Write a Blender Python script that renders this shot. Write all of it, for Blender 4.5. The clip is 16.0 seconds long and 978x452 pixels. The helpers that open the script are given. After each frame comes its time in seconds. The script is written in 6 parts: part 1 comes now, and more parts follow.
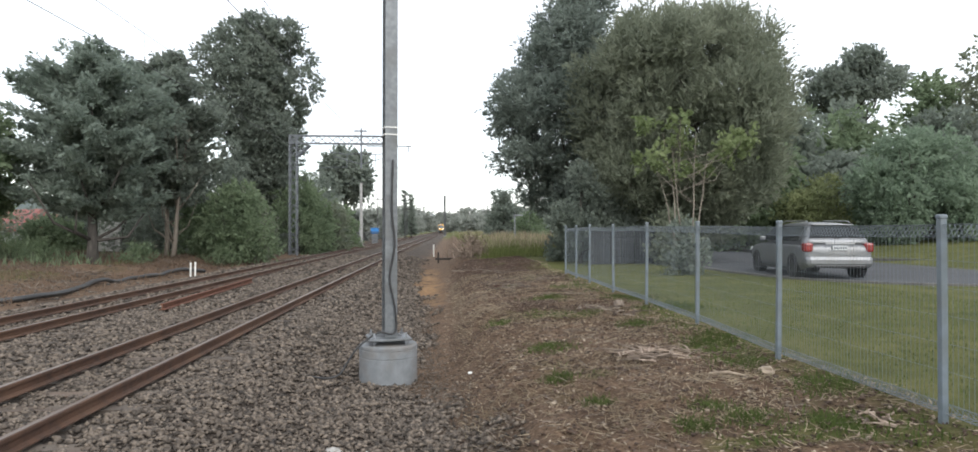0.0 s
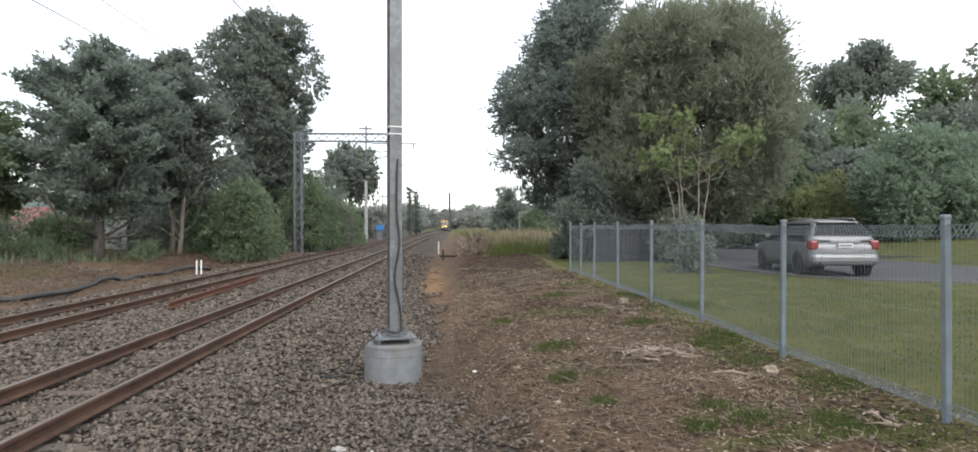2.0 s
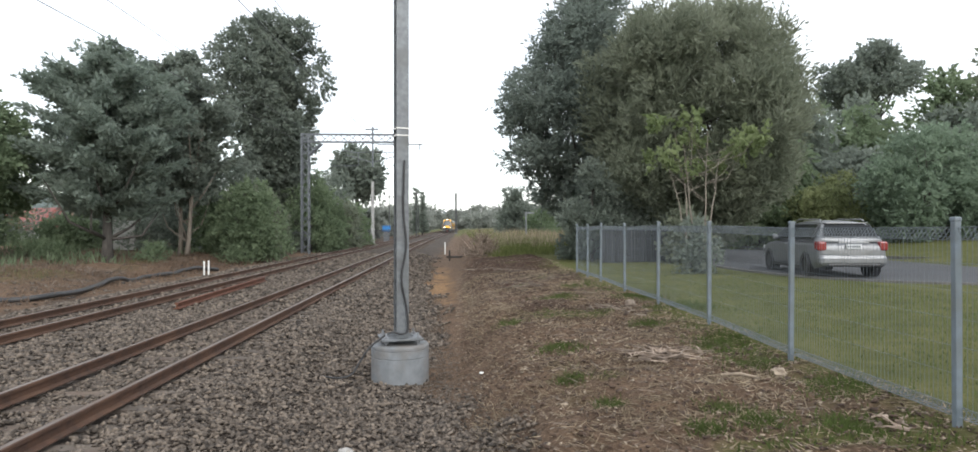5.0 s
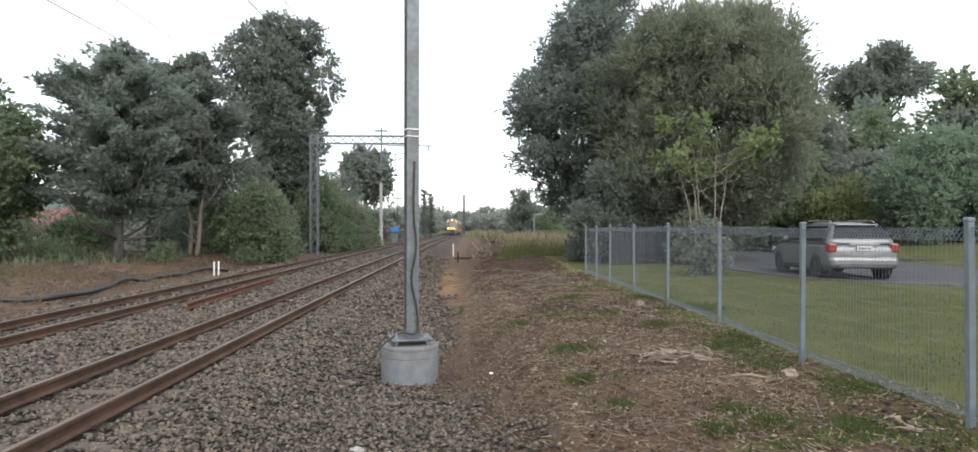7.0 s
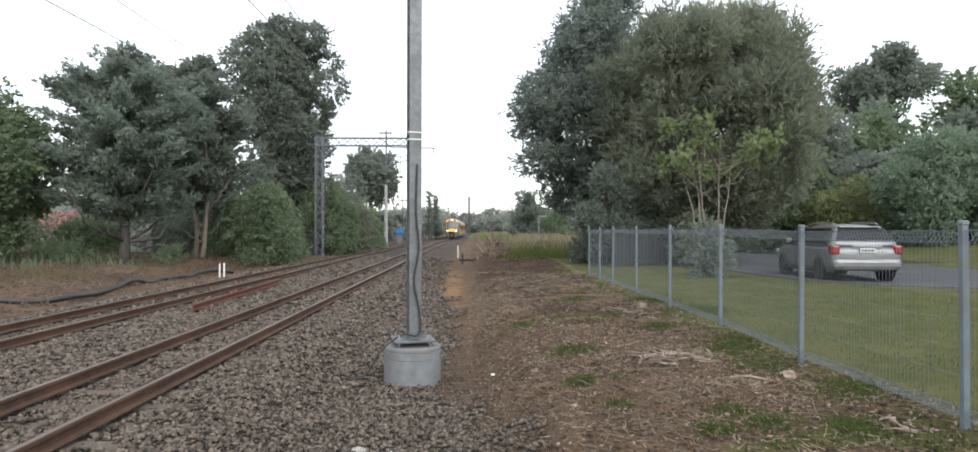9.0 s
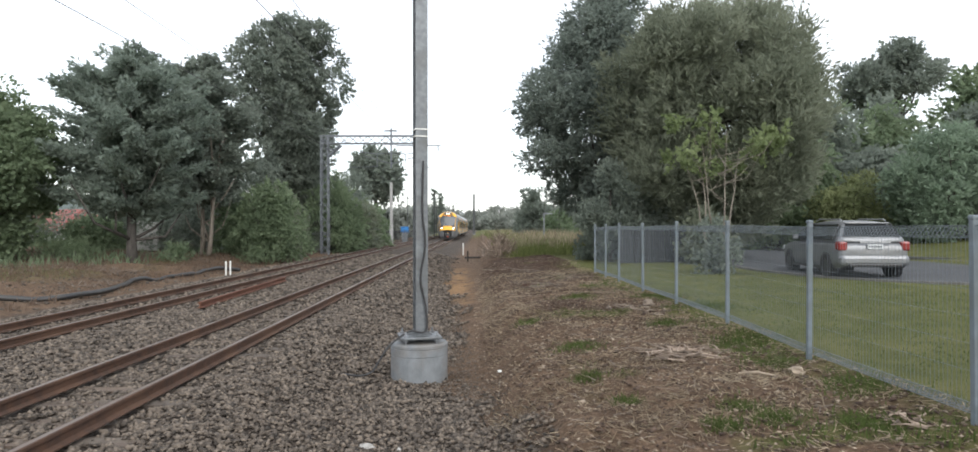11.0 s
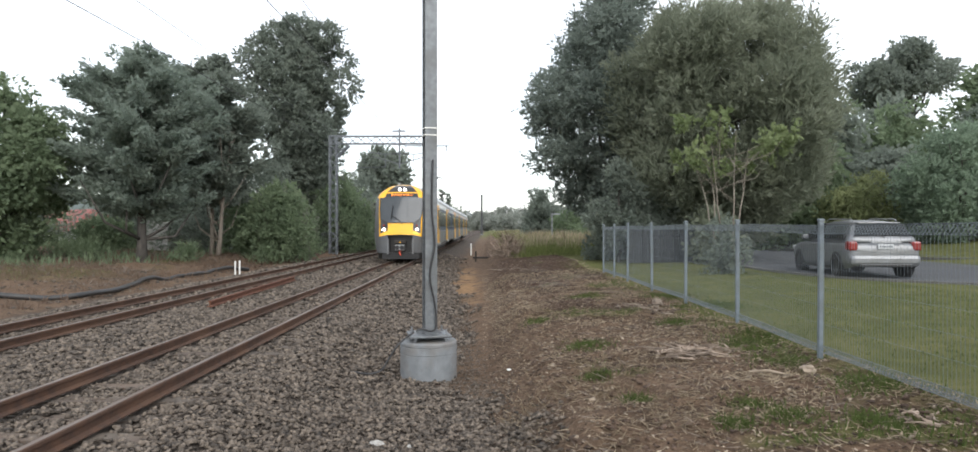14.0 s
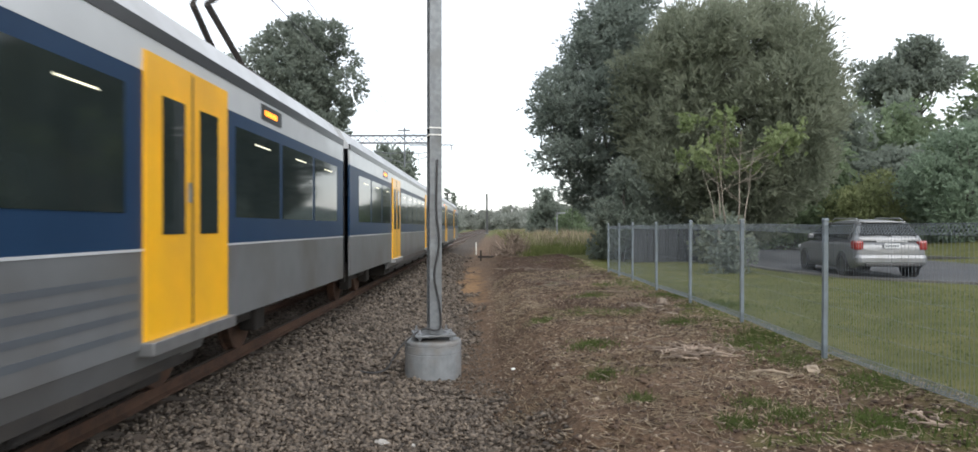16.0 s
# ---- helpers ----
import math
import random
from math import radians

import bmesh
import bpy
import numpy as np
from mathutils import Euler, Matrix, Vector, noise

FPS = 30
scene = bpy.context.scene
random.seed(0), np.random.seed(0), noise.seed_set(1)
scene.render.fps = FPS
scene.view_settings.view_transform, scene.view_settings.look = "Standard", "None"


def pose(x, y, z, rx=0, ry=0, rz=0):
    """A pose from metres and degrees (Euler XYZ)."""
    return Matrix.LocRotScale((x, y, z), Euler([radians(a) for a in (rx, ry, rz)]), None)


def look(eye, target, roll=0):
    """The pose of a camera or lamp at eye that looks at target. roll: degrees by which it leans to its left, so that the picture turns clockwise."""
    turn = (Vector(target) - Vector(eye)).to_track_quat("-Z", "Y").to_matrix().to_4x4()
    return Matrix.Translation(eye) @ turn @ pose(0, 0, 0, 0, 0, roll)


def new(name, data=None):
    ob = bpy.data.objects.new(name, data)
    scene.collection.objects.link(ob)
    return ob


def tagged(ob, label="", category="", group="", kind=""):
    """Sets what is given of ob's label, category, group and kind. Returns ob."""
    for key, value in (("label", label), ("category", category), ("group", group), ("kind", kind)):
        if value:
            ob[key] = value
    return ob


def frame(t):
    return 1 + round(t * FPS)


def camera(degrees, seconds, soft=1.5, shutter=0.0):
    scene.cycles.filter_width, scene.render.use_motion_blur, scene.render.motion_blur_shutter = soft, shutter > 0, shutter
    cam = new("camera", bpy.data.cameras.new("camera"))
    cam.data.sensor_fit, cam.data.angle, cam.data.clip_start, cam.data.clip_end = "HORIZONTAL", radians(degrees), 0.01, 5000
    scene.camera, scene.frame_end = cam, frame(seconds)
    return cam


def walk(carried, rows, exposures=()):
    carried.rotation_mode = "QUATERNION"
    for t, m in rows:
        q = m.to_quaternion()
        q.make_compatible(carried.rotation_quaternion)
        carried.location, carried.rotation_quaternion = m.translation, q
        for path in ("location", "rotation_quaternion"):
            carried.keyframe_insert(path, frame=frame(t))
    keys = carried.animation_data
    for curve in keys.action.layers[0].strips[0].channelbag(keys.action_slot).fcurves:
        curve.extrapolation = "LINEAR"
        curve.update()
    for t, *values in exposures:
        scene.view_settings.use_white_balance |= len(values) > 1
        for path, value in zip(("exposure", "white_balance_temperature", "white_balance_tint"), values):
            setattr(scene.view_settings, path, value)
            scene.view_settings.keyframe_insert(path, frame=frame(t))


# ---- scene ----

# ---------------------------------------------------------------- camera
cam = camera(70.3, 16.0, soft=1.6, shutter=0.12)
PATH = [
    (0, (0.014, 0.015, 1.627), (0.14, 2.011, 1.636), -0.0),
    (0.5, (-0.006, 0.007, 1.63), (0.113, 2.004, 1.631), 0.1),
    (1, (-0.025, -0.003, 1.634), (0.092, 1.994, 1.642), -0.0),
    (1.5, (0.002, -0.005, 1.637), (0.116, 1.992, 1.64), -0.1),
    (2, (0.019, -0.008, 1.657), (0.131, 1.989, 1.657), -0.1),
    (2.5, (0.014, -0.03, 1.662), (0.116, 1.967, 1.672), -0.0),
    (3, (0.008, -0.02, 1.677), (0.113, 1.978, 1.684), 0.1),
    (3.5, (0.009, -0.058, 1.674), (0.108, 1.94, 1.68), 0.0),
    (4, (0.018, -0.001, 1.676), (0.116, 1.997, 1.677), -0.1),
    (6.5, (-0.006, -0.018, 1.658), (0.071, 1.981, 1.662), -0.0),
    (7, (-0.014, -0.024, 1.657), (0.057, 1.975, 1.663), 0.0),
    (7.5, (-0.008, -0.008, 1.654), (0.065, 1.991, 1.659), -0.1),
    (8, (0.038, -0.047, 1.637), (0.101, 1.952, 1.647), -0.0),
    (8.5, (0.028, -0.082, 1.661), (0.092, 1.917, 1.667), -0.0),
    (9, (0.03, -0.101, 1.666), (0.086, 1.898, 1.677), 0.0),
    (11.5, (0.006, -0.084, 1.652), (0.046, 1.916, 1.654), -0.1),
    (12, (0.003, -0.066, 1.654), (0.042, 1.934, 1.655), -0.0),
    (12.5, (-0.012, -0.085, 1.642), (0.026, 1.914, 1.649), -0.1),
    (13, (-0.01, -0.091, 1.629), (0.02, 1.909, 1.634), 0.1),
    (13.5, (-0.026, -0.081, 1.624), (0.001, 1.919, 1.63), 0.0),
    (14, (-0.015, -0.102, 1.625), (0.005, 1.898, 1.631), -0.1),
    (14.5, (-0.006, -0.095, 1.631), (0.014, 1.904, 1.636), -0.2),
    (15, (0.007, -0.086, 1.677), (0.034, 1.914, 1.685), -0.2),
    (15.5, (0.014, -0.157, 1.636), (0.028, 1.843, 1.646), 0.1),
    (16, (-0.003, -0.122, 1.634), (0.002, 1.878, 1.637), -0.1),
]
walk(cam, [(t, look(eye, target, roll)) for t, eye, target, roll in PATH], exposures=[(0.0, 0.6), (16.0, 0.6)])

# ---------------------------------------------------------------- world and light
world = bpy.data.worlds.new("overcast_sky")
scene.world = world
world.use_nodes = True
wn, wl = world.node_tree.nodes, world.node_tree.links
wn.clear()
sky = wn.new("ShaderNodeTexSky")
sky.sky_type, sky.sun_disc = "NISHITA", False
sky.sun_elevation, sky.sun_rotation = radians(35), radians(164)
cloud_map = wn.new("ShaderNodeTexCoord")
cloud = wn.new("ShaderNodeTexNoise")
cloud.inputs["Scale"].default_value, cloud.inputs["Detail"].default_value = 2.2, 5
cloud_col = wn.new("ShaderNodeValToRGB")
cloud_col.color_ramp.elements[0].position, cloud_col.color_ramp.elements[0].color = 0.3, (0.86, 0.88, 0.92, 1)
cloud_col.color_ramp.elements[1].position, cloud_col.color_ramp.elements[1].color = 0.65, (1.0, 1.0, 1.0, 1)
bg_sky, bg_cloud, add, out = (wn.new(k) for k in ("ShaderNodeBackground", "ShaderNodeBackground", "ShaderNodeAddShader", "ShaderNodeOutputWorld"))
bg_sky.inputs["Strength"].default_value, bg_cloud.inputs["Strength"].default_value = 0.05, 0.88
wl.new(sky.outputs[0], bg_sky.inputs["Color"])
wl.new(cloud_map.outputs["Generated"], cloud.inputs["Vector"])
wl.new(cloud.outputs["Fac"], cloud_col.inputs["Fac"])
wl.new(cloud_col.outputs["Color"], bg_cloud.inputs["Color"])
wl.new(bg_sky.outputs[0], add.inputs[0])
wl.new(bg_cloud.outputs[0], add.inputs[1])
wl.new(add.outputs[0], out.inputs["Surface"])
sun = new("sun", bpy.data.lights.new("sun", "SUN"))
sun.data.energy, sun.data.angle, sun.data.color = 1.5, radians(50), (1.0, 0.98, 0.95)
sun.matrix_world = look((14, -50, 36), (0, 0, 0))


# ---------------------------------------------------------------- materials
def mat(name, col, rough=0.8, metal=0.0, col2=None, scale=6.0, bump=0.0, bump_scale=40.0, island=0.0, obj=0.0, emit=0.0,
        dirt=None, dirt_scale=1.2, coat=0.0, translucent=0.0, stretch=(1, 1, 1), spec=0.5):
    """A surface of two mixed tones with fine relief, large stains and a spread from piece to piece."""
    m = bpy.data.materials.new(name)
    m.use_nodes = True
    n, l = m.node_tree.nodes, m.node_tree.links
    p = n["Principled BSDF"]
    p.inputs["Roughness"].default_value, p.inputs["Metallic"].default_value = rough, metal
    p.inputs["Coat Weight"].default_value = coat
    p.inputs["Specular IOR Level"].default_value = spec
    tc, mp = n.new("ShaderNodeTexCoord"), n.new("ShaderNodeMapping")
    mp.inputs["Scale"].default_value = stretch
    l.new(tc.outputs["Object"], mp.inputs["Vector"])
    fine = n.new("ShaderNodeTexNoise")
    fine.inputs["Scale"].default_value, fine.inputs["Detail"].default_value = scale, 6
    l.new(mp.outputs["Vector"], fine.inputs["Vector"])
    ramp = n.new("ShaderNodeValToRGB")
    a, b = ramp.color_ramp.elements
    c2 = col2 or tuple(c * 0.82 for c in col)
    a.position, b.position, a.color, b.color = 0.35, 0.65, (*c2, 1), (*col, 1)
    l.new(fine.outputs["Fac"], ramp.inputs["Fac"])
    top = ramp.outputs["Color"]
    if dirt:
        big = n.new("ShaderNodeTexNoise")
        big.inputs["Scale"].default_value, big.inputs["Detail"].default_value = dirt_scale, 8
        l.new(mp.outputs["Vector"], big.inputs["Vector"])
        r2 = n.new("ShaderNodeValToRGB")
        r2.color_ramp.elements[0].position, r2.color_ramp.elements[1].position = 0.45, 0.7
        l.new(big.outputs["Fac"], r2.inputs["Fac"])
        mx = n.new("ShaderNodeMix")
        mx.data_type = "RGBA"
        l.new(r2.outputs["Color"], mx.inputs["Factor"])
        l.new(top, mx.inputs["A"])
        mx.inputs["B"].default_value = (*dirt, 1)
        top = mx.outputs["Result"]
    if island or obj:
        src = n.new("ShaderNodeNewGeometry").outputs["Random Per Island"] if island else n.new("ShaderNodeObjectInfo").outputs["Random"]
        mr = n.new("ShaderNodeMapRange")
        k = island or obj
        mr.inputs["To Min"].default_value, mr.inputs["To Max"].default_value = 1 - k, 1 + k
        l.new(src, mr.inputs["Value"])
        hv = n.new("ShaderNodeHueSaturation")
        l.new(mr.outputs["Result"], hv.inputs["Value"])
        l.new(top, hv.inputs["Color"])
        top = hv.outputs["Color"]
    l.new(top, p.inputs["Base Color"])
    if bump:
        bn, bp = n.new("ShaderNodeTexNoise"), n.new("ShaderNodeBump")
        bn.inputs["Scale"].default_value, bn.inputs["Detail"].default_value = bump_scale, 6
        bp.inputs["Strength"].default_value, bp.inputs["Distance"].default_value = bump, 0.02
        l.new(mp.outputs["Vector"], bn.inputs["Vector"])
        l.new(bn.outputs["Fac"], bp.inputs["Height"])
        l.new(bp.outputs["Normal"], p.inputs["Normal"])
    if emit:
        p.inputs["Emission Color"].default_value, p.inputs["Emission Strength"].default_value = (*col, 1), emit
    if translucent:
        tr, ms = n.new("ShaderNodeBsdfTranslucent"), n.new("ShaderNodeMixShader")
        ms.inputs["Fac"].default_value = translucent
        l.new(top, tr.inputs["Color"])
        l.new(p.outputs[0], ms.inputs[1])
        l.new(tr.outputs[0], ms.inputs[2])
        l.new(ms.outputs[0], n["Material Output"].inputs["Surface"])
    return m


def leaf(name, col, col2, spread=0.13):
    return mat(name, col, 0.85, col2=col2, scale=0.5, island=spread, translucent=0.6, spec=0.2)


M = dict(
    dark_steel=mat("dark_weathered_steel", (0.06, 0.064, 0.066), 0.7, 0.2, (0.042, 0.045, 0.047), 5),
    pale_concrete=mat("pale_pole_concrete", (0.36, 0.36, 0.35), 0.9, 0, (0.28, 0.28, 0.27), 3, 0.2, 40),
    rail_top=mat("worn_rail_steel", (0.14, 0.1, 0.075), 0.42, 0.6, (0.19, 0.16, 0.14), 3, stretch=(1, .2, 1)),
    rail_rust=mat("rusty_rail_steel", (0.085, 0.042, 0.024), 0.85, 0, (0.05, 0.027, 0.018), 9, 0.3, 60, dirt=(0.105, 0.055, 0.032)),
    scrap=mat("orange_rusted_steel", (0.13, 0.055, 0.03), 0.9, 0, (0.099, 0.038, 0.023), 6, 0.3, 60),
    sleeper=mat("weathered_concrete_sleeper", (0.129, 0.11, 0.09), 0.9, 0, (0.084, 0.068, 0.055), 7, 0.4, 50, obj=0.25, dirt=(0.097, 0.065, 0.045)),
    stone=mat("grey_brown_ballast", (0.128, 0.105, 0.083), 0.9, 0, (0.075, 0.06, 0.047), 14, 0.3, 60, island=0.7),
    pebble=mat("pale_stone", (0.33, 0.27, 0.2), 0.9, 0, (0.17, 0.135, 0.1), 8, 0.3, 40, island=0.4),
    galv=mat("galvanised_steel", (0.175, 0.19, 0.2), 0.5, 0.5, (0.125, 0.135, 0.145), 14, 0.05, 60, dirt=(0.11, 0.115, 0.115), dirt_scale=3),
    galv_dull=mat("dull_galvanised_steel", (0.29, 0.31, 0.33), 0.65, 0.3, (0.137, 0.144, 0.152), 8),
    post=mat("blue_grey_powder_coat", (0.152, 0.186, 0.213), 0.55, 0.0, (0.122, 0.152, 0.175), 12, 0.05, 60, dirt=(0.114, 0.129, 0.129), dirt_scale=4),
    wire=mat("blue_grey_wire", (0.15, 0.178, 0.198), 0.6, 0.1, (0.12, 0.142, 0.158), 12),
    plinth=mat("cast_concrete", (0.2, 0.215, 0.225), 0.9, 0, (0.15, 0.162, 0.17), 7, 0.25, 60, dirt=(0.15, 0.13, 0.11), dirt_scale=2),
    rubber=mat("black_rubber", (0.02, 0.02, 0.022), 0.6, 0, (0.03, 0.03, 0.03), 10),
    pipe=mat("black_plastic_pipe", (0.019, 0.021, 0.023), 0.5, 0, (0.038, 0.036, 0.034), 4),
    white=mat("white_paint", (0.78, 0.78, 0.75), 0.6, 0, (0.6, 0.6, 0.57), 6),
    asphalt=mat("asphalt", (0.045, 0.048, 0.054), 0.85, 0, (0.034, 0.036, 0.04), 30, 0.3, 120, dirt=(0.06, 0.062, 0.066), dirt_scale=0.6),
    kerb=mat("concrete_kerb", (0.13, 0.125, 0.115), 0.9, 0, (0.08, 0.078, 0.07), 8, 0.3, 40),
    bark=mat("grey_brown_bark", (0.095, 0.085, 0.076), 0.95, 0, (0.048, 0.043, 0.038), 8, 0.6, 20, stretch=(1, 1, .25)),
    pale_bark=mat("pale_bark", (0.258, 0.228, 0.19), 0.9, 0, (0.152, 0.129, 0.106), 6, 0.4, 20, stretch=(1, 1, .25)),
    clod=mat("dark_brown_clod", (0.085, 0.055, 0.038), 0.95, 0, (0.05, 0.032, 0.023), 9, island=0.4),
    dry_branch=mat("bleached_cut_branch", (0.3, 0.24, 0.19), 0.95, 0, (0.17, 0.13, 0.1), 9, island=0.45),
    old_board=mat("weathered_dark_board", (0.036, 0.039, 0.043), 0.9, 0, (0.022, 0.024, 0.027), 5, 0.3, 30, obj=0.3, stretch=(1, 1, .2)),
    paper=mat("soiled_white_paper", (0.42, 0.41, 0.39), 0.9, 0, (0.25, 0.24, 0.22), 12),
    gantry_steel=mat("grey_gantry_steel", (0.16, 0.175, 0.19), 0.6, 0.3, (0.12, 0.132, 0.144), 8),
    twig=mat("dead_twig", (0.194, 0.162, 0.129), 0.95, 0, (0.11, 0.084, 0.065), 9, island=0.45),
    bracken=leaf("dead_bracken_leaf", (0.25, 0.18, 0.13), (0.14, 0.1, 0.075)),
    cypress=leaf("cypress_leaf", (0.245, 0.285, 0.25), (0.175, 0.21, 0.182)),
    car_glass=mat("tinted_car_glass", (0.012, 0.014, 0.016), 0.1, 0, (0.016, 0.018, 0.02), 2, spec=0.22),
    pine=leaf("blue_green_leaf", (0.285, 0.335, 0.285), (0.195, 0.24, 0.2)),
    dark=leaf("dark_leaf", (0.255, 0.29, 0.245), (0.18, 0.212, 0.178)),
    kanuka=leaf("olive_leaf", (0.265, 0.29, 0.215), (0.19, 0.215, 0.158)),
    bright=leaf("light_green_leaf", (0.26, 0.31, 0.16), (0.17, 0.22, 0.1)),
    mid=leaf("mid_green_leaf", (0.23, 0.29, 0.18), (0.155, 0.205, 0.125)),
    silver=leaf("silver_green_leaf", (0.27, 0.345, 0.25), (0.185, 0.245, 0.175)),
    fern=leaf("yellow_green_leaf", (0.32, 0.35, 0.18), (0.19, 0.22, 0.11)),
    # leaf colour lightened and greyed to stand in for haze over distance
    far=leaf("haze_paled_leaf", (0.34, 0.36, 0.32), (0.25, 0.27, 0.24)),
    lawn=leaf("lawn_grass", (0.096, 0.132, 0.04), (0.08, 0.108, 0.034), 0.22),
    tall=leaf("seeding_grass", (0.34, 0.315, 0.2), (0.25, 0.24, 0.13), 0.4),
    field=leaf("field_grass", (0.2, 0.225, 0.085), (0.13, 0.155, 0.055), 0.3),
    straw=leaf("dry_straw", (0.42, 0.35, 0.25), (0.26, 0.21, 0.145), 0.4),
    wall=mat("white_weatherboard", (0.517, 0.517, 0.502), 0.8, 0, (0.418, 0.418, 0.403), 3),
    roof=mat("red_iron_roof", (0.228, 0.068, 0.049), 0.7, 0, (0.152, 0.046, 0.038), 3),
    glass=mat("dark_window_glass", (0.014, 0.02, 0.02), 0.06, 0, (0.02, 0.028, 0.028), 2, spec=0.45),
    blue=mat("blue_plastic", (0.03, 0.2, 0.5), 0.6, 0, (0.02, 0.14, 0.38), 4),
    screen=mat("tinted_windscreen", (0.03, 0.037, 0.041), 0.12, 0, (0.038, 0.045, 0.05), 2, coat=0.2, spec=0.5),
    hill=mat("far_woods", (0.10, 0.125, 0.115), 0.95, 0, (0.07, 0.09, 0.085), 0.05),
    # train
    silver_paint=mat("silver_grey_paint", (0.145, 0.153, 0.16), 0.45, 0.15, (0.128, 0.135, 0.142), 3, coat=0.08, dirt=(0.098, 0.095, 0.09), dirt_scale=0.8),
    pale_paint=mat("pale_grey_paint", (0.527, 0.544, 0.561), 0.35, 0.1, (0.476, 0.493, 0.51), 2, coat=0.3),
    roof_paint=mat("grey_train_roof", (0.46, 0.475, 0.49), 0.4, 0.1, (0.4, 0.415, 0.43), 2, dirt=(0.3, 0.3, 0.3)),
    navy=mat("navy_paint", (0.01, 0.032, 0.075), 0.38, 0, (0.012, 0.036, 0.083), 2, coat=0.0, spec=0.15),
    yellow=mat("yellow_paint", (0.88, 0.43, 0.006), 0.35, 0, (0.8, 0.42, 0.012), 2, coat=0.3, dirt=(0.7, 0.36, 0.02), dirt_scale=0.9),
    stripe=mat("mid_grey_stripe", (0.1, 0.115, 0.13), 0.4, 0.2, (0.09, 0.1, 0.115), 3),
    black=mat("black_panel", (0.014, 0.015, 0.017), 0.3, 0, (0.02, 0.02, 0.022), 4),
    under=mat("dusty_underframe", (0.024, 0.022, 0.021), 0.85, 0.1, (0.04, 0.034, 0.029), 3, 0.2, 30),
    steel=mat("bare_steel", (0.304, 0.312, 0.319), 0.4, 0.7, (0.228, 0.236, 0.243), 6),
    red=mat("red_lamp_plastic", (0.22, 0.02, 0.018), 0.25, 0, (0.16, 0.015, 0.015), 6, coat=0.4),
    orange_tag=mat("orange_red_hose_end", (0.75, 0.12, 0.06), 0.5, 0, (0.6, 0.1, 0.05), 6),
    lamp=mat("lit_headlamp", (1.0, 0.96, 0.86), 0.2, 0, (1, .96, .86), 2, emit=12.0),
    lamp_top=mat("lit_top_lamp", (1.0, 0.98, 0.92), 0.2, 0, (1, .98, .92), 2, emit=3.0),
    lamp_dim=mat("lit_cabin_strip", (1.0, 0.95, 0.7), 0.3, 0, (1, .95, .7), 2, emit=0.6),
    led=mat("amber_led_text", (1.0, 0.27, 0.02), 0.4, 0, (1.0, 0.27, 0.02), 2, emit=1.8),
    car_paint=mat("silver_car_paint", (0.2, 0.208, 0.218), 0.38, 0.6, (0.18, 0.188, 0.196), 5, coat=0.2, dirt=(0.16, 0.162, 0.16), dirt_scale=1.5),
    suv_paint=mat("dark_car_paint", (0.008, 0.011, 0.011), 0.4, 0.0, (0.011, 0.014, 0.014), 5, coat=0.0, spec=0.25),
    lens=mat("clear_lamp_lens", (0.6, 0.62, 0.63), 0.15, 0.2, (0.5, 0.52, 0.53), 6, coat=0.5),
)


# ---------------------------------------------------------------- mesh helpers
def finish(name, bm, material, smooth=False):
    me = bpy.data.meshes.new(name)
    bmesh.ops.recalc_face_normals(bm, faces=bm.faces)
    bm.to_mesh(me)
    bm.free()
    me.materials.append(material)
    if smooth:
        for p in me.polygons:
            p.use_smooth = True
    return me


def part(name, bm, material, parent=None, label="", smooth=False, at=None):
    """One mesh object out of a bmesh (or a ready mesh), under a thing or a part."""
    me = bm if isinstance(bm, bpy.types.Mesh) else finish(name, bm, material, smooth)
    ob = new(name, me)
    ob.parent = parent
    if at is not None:
        ob.matrix_basis = at
    return tagged(ob, label) if label else ob


def thing(name, m, label, category, group="", kind=""):
    ob = new(name)
    ob.empty_display_size = 0.2
    ob.matrix_basis = m
    return tagged(ob, label, category, group, kind)


def mesh_np(name, verts, faces, material):
    """A mesh from arrays of equal-sided faces."""
    me = bpy.data.meshes.new(name)
    verts, faces = np.asarray(verts, np.float32), np.asarray(faces, np.int32)
    k = faces.shape[1]
    me.vertices.add(len(verts))
    me.vertices.foreach_set("co", verts.ravel())
    me.loops.add(faces.size)
    me.loops.foreach_set("vertex_index", faces.ravel())
    me.polygons.add(len(faces))
    me.polygons.foreach_set("loop_start", np.arange(0, faces.size, k, dtype=np.int32))
    me.update(calc_edges=True)
    me.materials.append(material)
    return me


def box(bm, lo, hi, bevel=0.0, m=None):
    c = [(a + b) / 2 for a, b in zip(lo, hi)]
    s = [abs(b - a) for a, b in zip(lo, hi)]
    made = bmesh.ops.create_cube(bm, size=1)["verts"]
    bmesh.ops.scale(bm, vec=s, verts=made)
    bmesh.ops.translate(bm, vec=c, verts=made)
    if bevel:
        edges = list({e for v in made for e in v.link_edges})
        made = bmesh.ops.bevel(bm, geom=edges, offset=bevel, segments=2, affect="EDGES", profile=0.5)["verts"]
    if m is not None:
        bmesh.ops.transform(bm, matrix=m, verts=made)
    return bm


